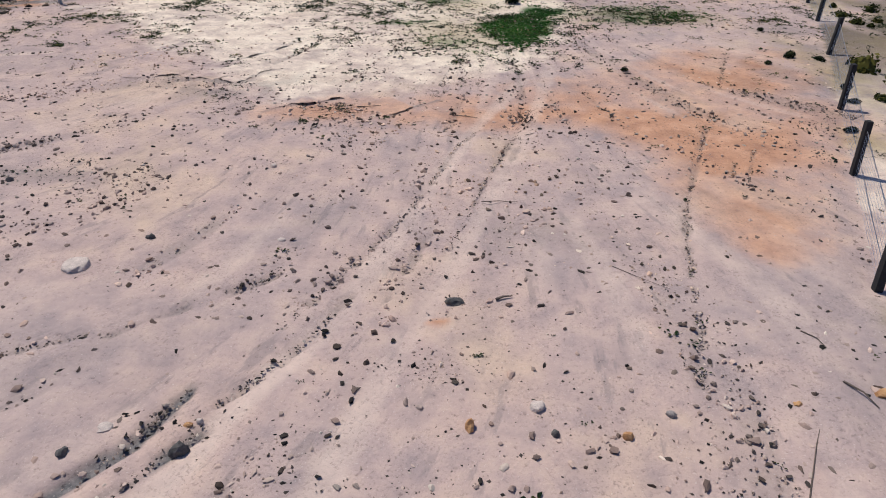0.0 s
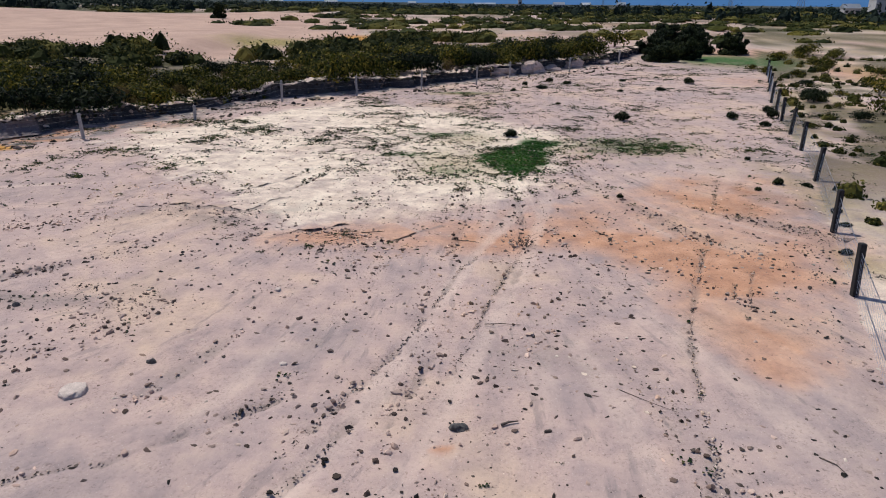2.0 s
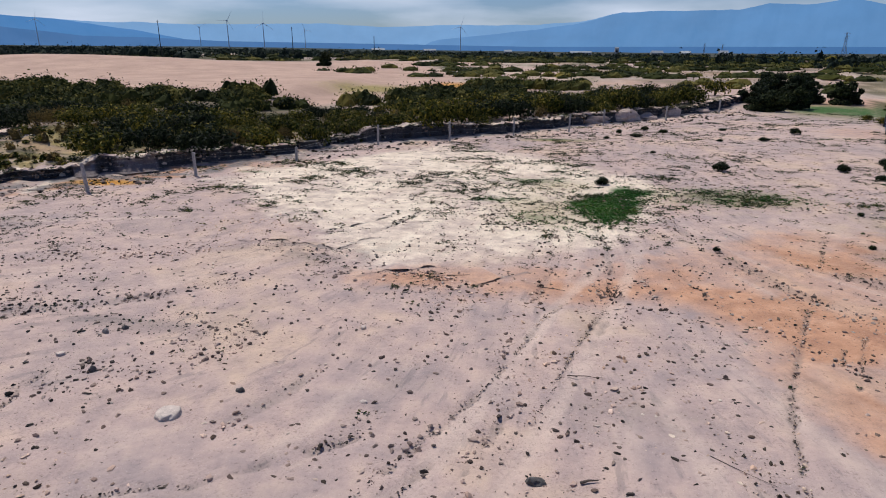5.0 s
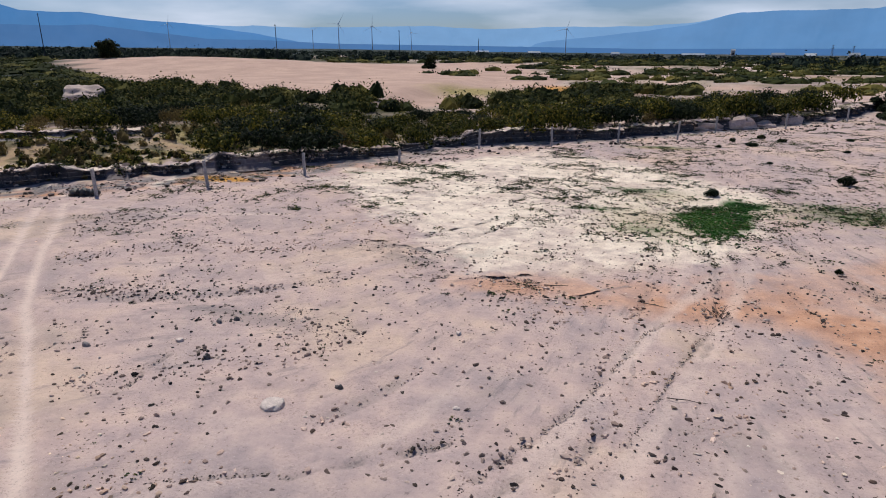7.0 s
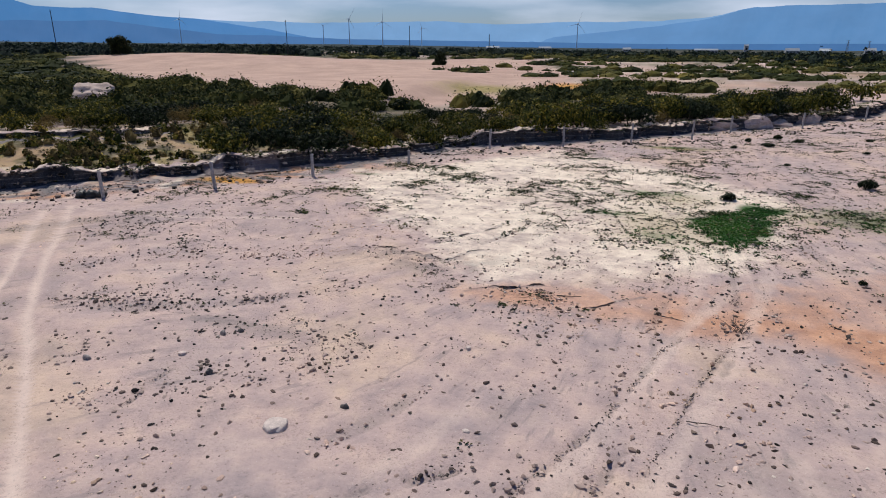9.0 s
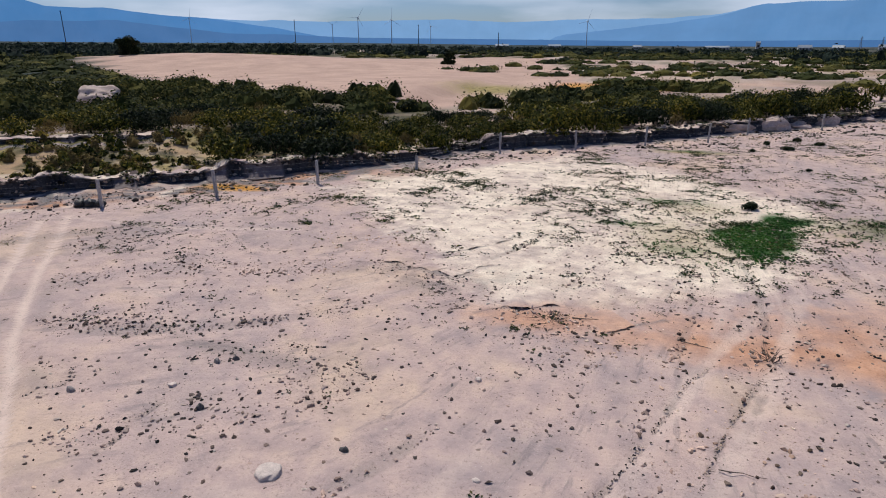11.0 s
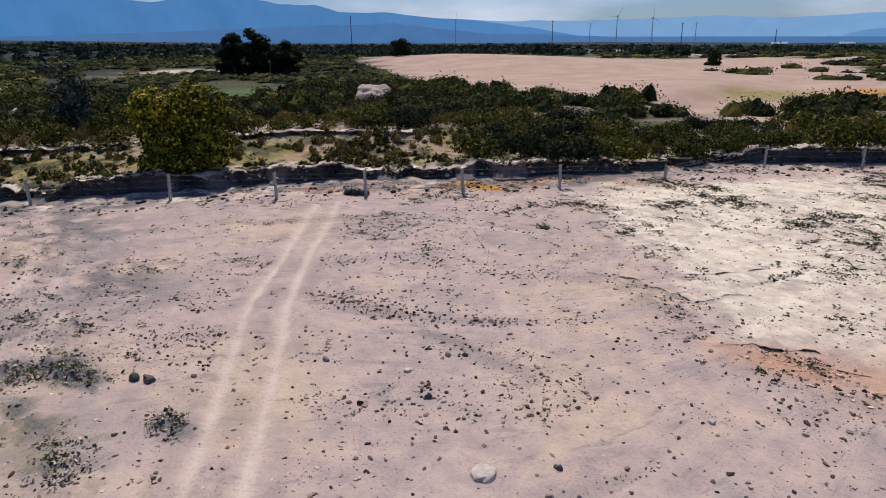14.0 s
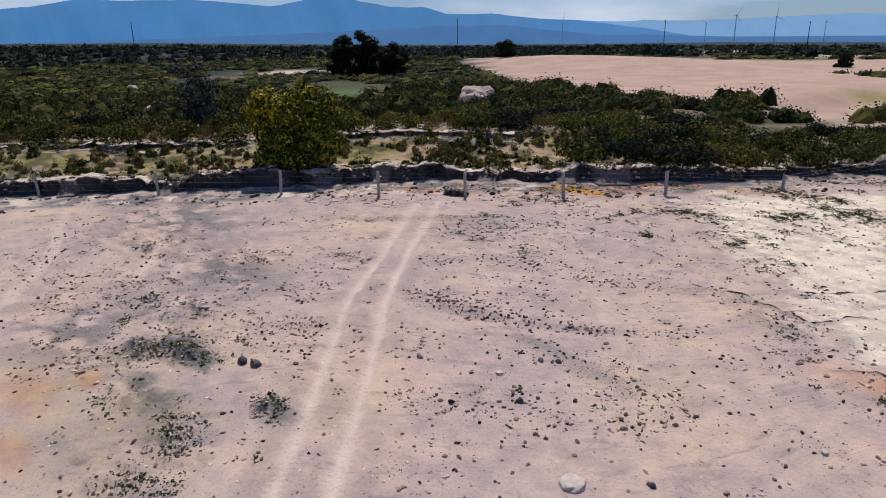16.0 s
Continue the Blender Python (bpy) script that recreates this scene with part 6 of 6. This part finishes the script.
make_stick([(-2.6, 21.2, 0.0), (-2.2, 21.15, 0.04), (-1.8, 21.3, 0.02)], 0.02, "dead stick on orange soil")
make_stick([(0.6, 20.5, 0.0), (1.0, 20.3, 0.04), (1.4, 20.2, 0.02)], 0.018, "dead stick on orange soil")


def make_dead_bush(x, y, h, spread, seed, label):
    rg2 = np.random.default_rng(seed)
    ob = tagged(part("dead_bush", branches("dead_bush", 14, h, spread, 0.014, rg2), DEAD_WOOD), label, "dead bush")
    ob.location = (x, y, ground_z(x, y))


make_dead_bush(2.9, 20.0, 0.45, 0.45, 5, "small leafless dead bush on orange soil")
make_dead_bush(2.4, 18.9, 0.12, 0.5, 6, "flat leafless dead bush on orange soil")
make_dead_bush(-3.3, 20.9, 0.16, 0.6, 7, "flat leafless dead bush by the eroded edge")
make_dead_bush(13.8, 20.6, 0.3, 0.4, 8, "leafless dead bush by the fence")

# a black heap of rubbish at the fence
rub = tagged(new("rubbish_heap"), "black heap of rubbish bags by a fence post", "rubbish")
rub.location = (-29.1, 28.1, ground_z(-29.1, 28.1))
for k, (dx, dy, s) in enumerate(((0, 0, 0.32), (0.5, 0.2, 0.26), (-0.45, -0.2, 0.3))):
    bm = bmesh.new()
    bmesh.ops.create_icosphere(bm, subdivisions=2, radius=s)
    for v in bm.verts:
        v.co *= 1 + 0.35 * noise.fractal(v.co * 4 + Vector((k, 3, 1)), 1.0, 2.0, 3)
        v.co = Vector((v.co.x + dx, v.co.y + dy, max(v.co.z * 0.8 + s * 0.55, 0.0)))
    part("bag", bm, BLACK, rub)


# ---- far structures ----
def polar(bearing, r):
    return r * math.sin(radians(bearing)), r * math.cos(radians(bearing))


def make_turbine(bearing, r, hub, blade, turn):
    x, y = polar(bearing, r)
    root = tagged(new("wind_turbine"), "white three-bladed wind turbine far across the plain", "wind turbine", "wind turbines on the horizon")
    root.location, root.rotation_euler = (x, y, ground_z(x, y)), (0, 0, math.atan2(-x, y) + 0.25)
    part("tower", quick_mesh("tower", *tube([(0, 0, -1), (0, 0, hub * 0.5), (0, 0, hub)], [1.4, 1.15, 0.8], 12), True), WHITE_PAINT, root)
    part("nacelle", box_bm(3.4, 9.0, 3.6, (0, 0.5, hub - 1.0), 0.6), WHITE_PAINT, root)
    bm = bmesh.new()
    bmesh.ops.create_uvsphere(bm, u_segments=12, v_segments=8, radius=1.8, matrix=Matrix.Translation((0, -4.6, hub + 0.8)))
    rotor = part("hub", bm, WHITE_PAINT, root)
    for k in range(3):
        a = radians(turn + 120 * k)
        d = Vector((math.sin(a), 0, math.cos(a)))
        pts = [Vector((0, -4.6, hub + 0.8)) + d * blade * f for f in (0.02, 0.12, 0.3, 0.6, 1.0)]
        part("blade", quick_mesh("blade", *tube(pts, [0.4, 0.6, 0.45, 0.3, 0.1], 6), True), WHITE_PAINT, rotor)


make_turbine(-25.45, 2000, 72, 34, 30)
make_turbine(-22.66, 1900, 64, 32, 2)
make_turbine(-6.27, 2000, 68, 34, 18)
make_turbine(-19.35, 2800, 70, 32, 100)
make_turbine(-27.6, 2900, 74, 32, 60)
make_turbine(-38.8, 2600, 84, 34, 10)


def make_pole(bearing, r, h):
    x, y = polar(bearing, r)
    root = tagged(new("utility_pole"), "dark wooden utility pole standing over scrub", "utility pole", "utility poles on the plain")
    root.location, root.rotation_euler = (x, y, ground_z(x, y)), (0, 0, math.atan2(-x, y) + 0.9)
    part("shaft", quick_mesh("shaft", *tube([(0, 0, -0.3), (0, 0, h * 0.5), (0.03, 0, h)], [r * 0.0006, r * 0.0005, r * 0.0004], 8), True), DARK_POST, root)
    part("crossarm", box_bm(1.2, 0.12, 0.12, (0, 0, h - 0.6), 0.02), DARK_POST, root)


for b_, r_, h_ in ((-47.4, 330, 20.0), (-73.3, 420, 19.0), (-30.55, 300, 16.0), (-20.35, 380, 15.2), (-76.6, 320, 9.5), (-13.6, 520, 14)):
    make_pole(b_, r_, h_)


def make_pylon(bearing, r, h):
    x, y = polar(bearing, r)
    root = tagged(new("pylon"), "steel lattice power pylon far off in haze", "pylon", "pylons on the plain")
    root.location = (x, y, ground_z(x, y))
    pieces, w = [], h * 0.09
    corners = [(-1, -1), (1, -1), (1, 1), (-1, 1)]
    for a, b2 in corners:
        part("leg", quick_mesh("leg", *tube([(a * w, b2 * w, -0.5), (a * w * 0.35, b2 * w * 0.35, h * 0.6), (a * w * 0.2, b2 * w * 0.2, h)], [0.3, 0.25, 0.15], 4)), HAZED_STEEL, root)
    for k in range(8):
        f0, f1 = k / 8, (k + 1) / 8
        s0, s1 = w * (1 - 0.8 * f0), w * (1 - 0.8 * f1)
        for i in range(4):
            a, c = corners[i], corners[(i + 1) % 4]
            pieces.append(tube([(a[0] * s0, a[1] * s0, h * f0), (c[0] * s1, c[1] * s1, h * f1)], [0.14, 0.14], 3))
    part("bracing", quick_mesh("bracing", *join(pieces)), HAZED_STEEL, root)
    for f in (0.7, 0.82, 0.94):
        part("crossarm", box_bm(h * 0.26, 0.5, 0.5, (0, 0, h * f), 0.05), HAZED_STEEL, root)


# steel made paler and bluer so that its colour carries the haze
HAZED_STEEL = plain_material("grey steel paled by haze", (0.24, 0.28, 0.34), 0.6, 0.0, 0.3, 0.2)
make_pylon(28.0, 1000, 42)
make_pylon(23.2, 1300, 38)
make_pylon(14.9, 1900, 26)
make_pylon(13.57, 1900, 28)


def make_building(bearing, r, w, d, h, label, roof=1.2, turn=0.0, windows=3, name="house", z=None):
    x, y = polar(bearing, r)
    root = tagged(new(name), label, "building")
    root.location = (x, y, ground_z(x, y) if z is None else z)
    root.rotation_euler = (0, 0, math.atan2(-x, y) + turn)
    part("wall", box_bm(w, d, h, (0, 0, -0.3), 0.04), WHITE_WALL, root)
    bm = bmesh.new()
    v = [bm.verts.new(q) for q in ((-w / 2 - 0.3, -d / 2 - 0.3, h - 0.3), (w / 2 + 0.3, -d / 2 - 0.3, h - 0.3), (w / 2 + 0.3, d / 2 + 0.3, h - 0.3), (-w / 2 - 0.3, d / 2 + 0.3, h - 0.3), (-w / 2 - 0.3, 0, h + roof), (w / 2 + 0.3, 0, h + roof))]
    for f in ((0, 1, 5, 4), (2, 3, 4, 5), (0, 4, 3), (1, 2, 5), (3, 2, 1, 0)):
        bm.faces.new([v[i] for i in f])
    part("roof", bm, ROOFING, root)
    for k in range(windows):
        win = part("window", box_bm(w * 0.5 / windows, 0.1, h * 0.3, ((k + 0.5) / windows * w - w / 2, -d / 2, h * 0.4), 0.01), WINDOW_GLASS, root)


make_building(33.4, 420, 14, 12, 9, "white blocky house beyond dark trees", 0.6, 0.3, 4)
make_building(31.2, 430, 8, 7, 4.6, "low white house with pale roof beyond trees", 2.0, 0.4, 3)
make_building(-13.3, 1050, 20, 10, 4, "long low pale shed on the plain", 2, 0.1, 6, "shed")
make_building(-8.9, 1000, 18, 10, 3.4, "low pale shed on the plain", 2, 0.2, 4, "shed")
make_building(3.9, 1100, 34, 12, 3.6, "long low pale shed on the plain", 2, -0.1, 8, "shed")
make_building(6.8, 1000, 5, 5, 10, "slim white tower on the plain", 1.5, 0.2, 1, "tower")
make_building(10.0, 1000, 16, 10, 4.5, "low white house on the plain", 3, 0.2, 4)
make_building(12.2, 1050, 14, 10, 4.5, "low white house on the plain", 3, -0.2, 4)
make_building(15.0, 1000, 12, 10, 5, "low white house on the plain", 3, 0.1, 3)
make_building(-2.2, 900, 10, 8, 4, "low white house on the plain", 2, 0.1, 3)
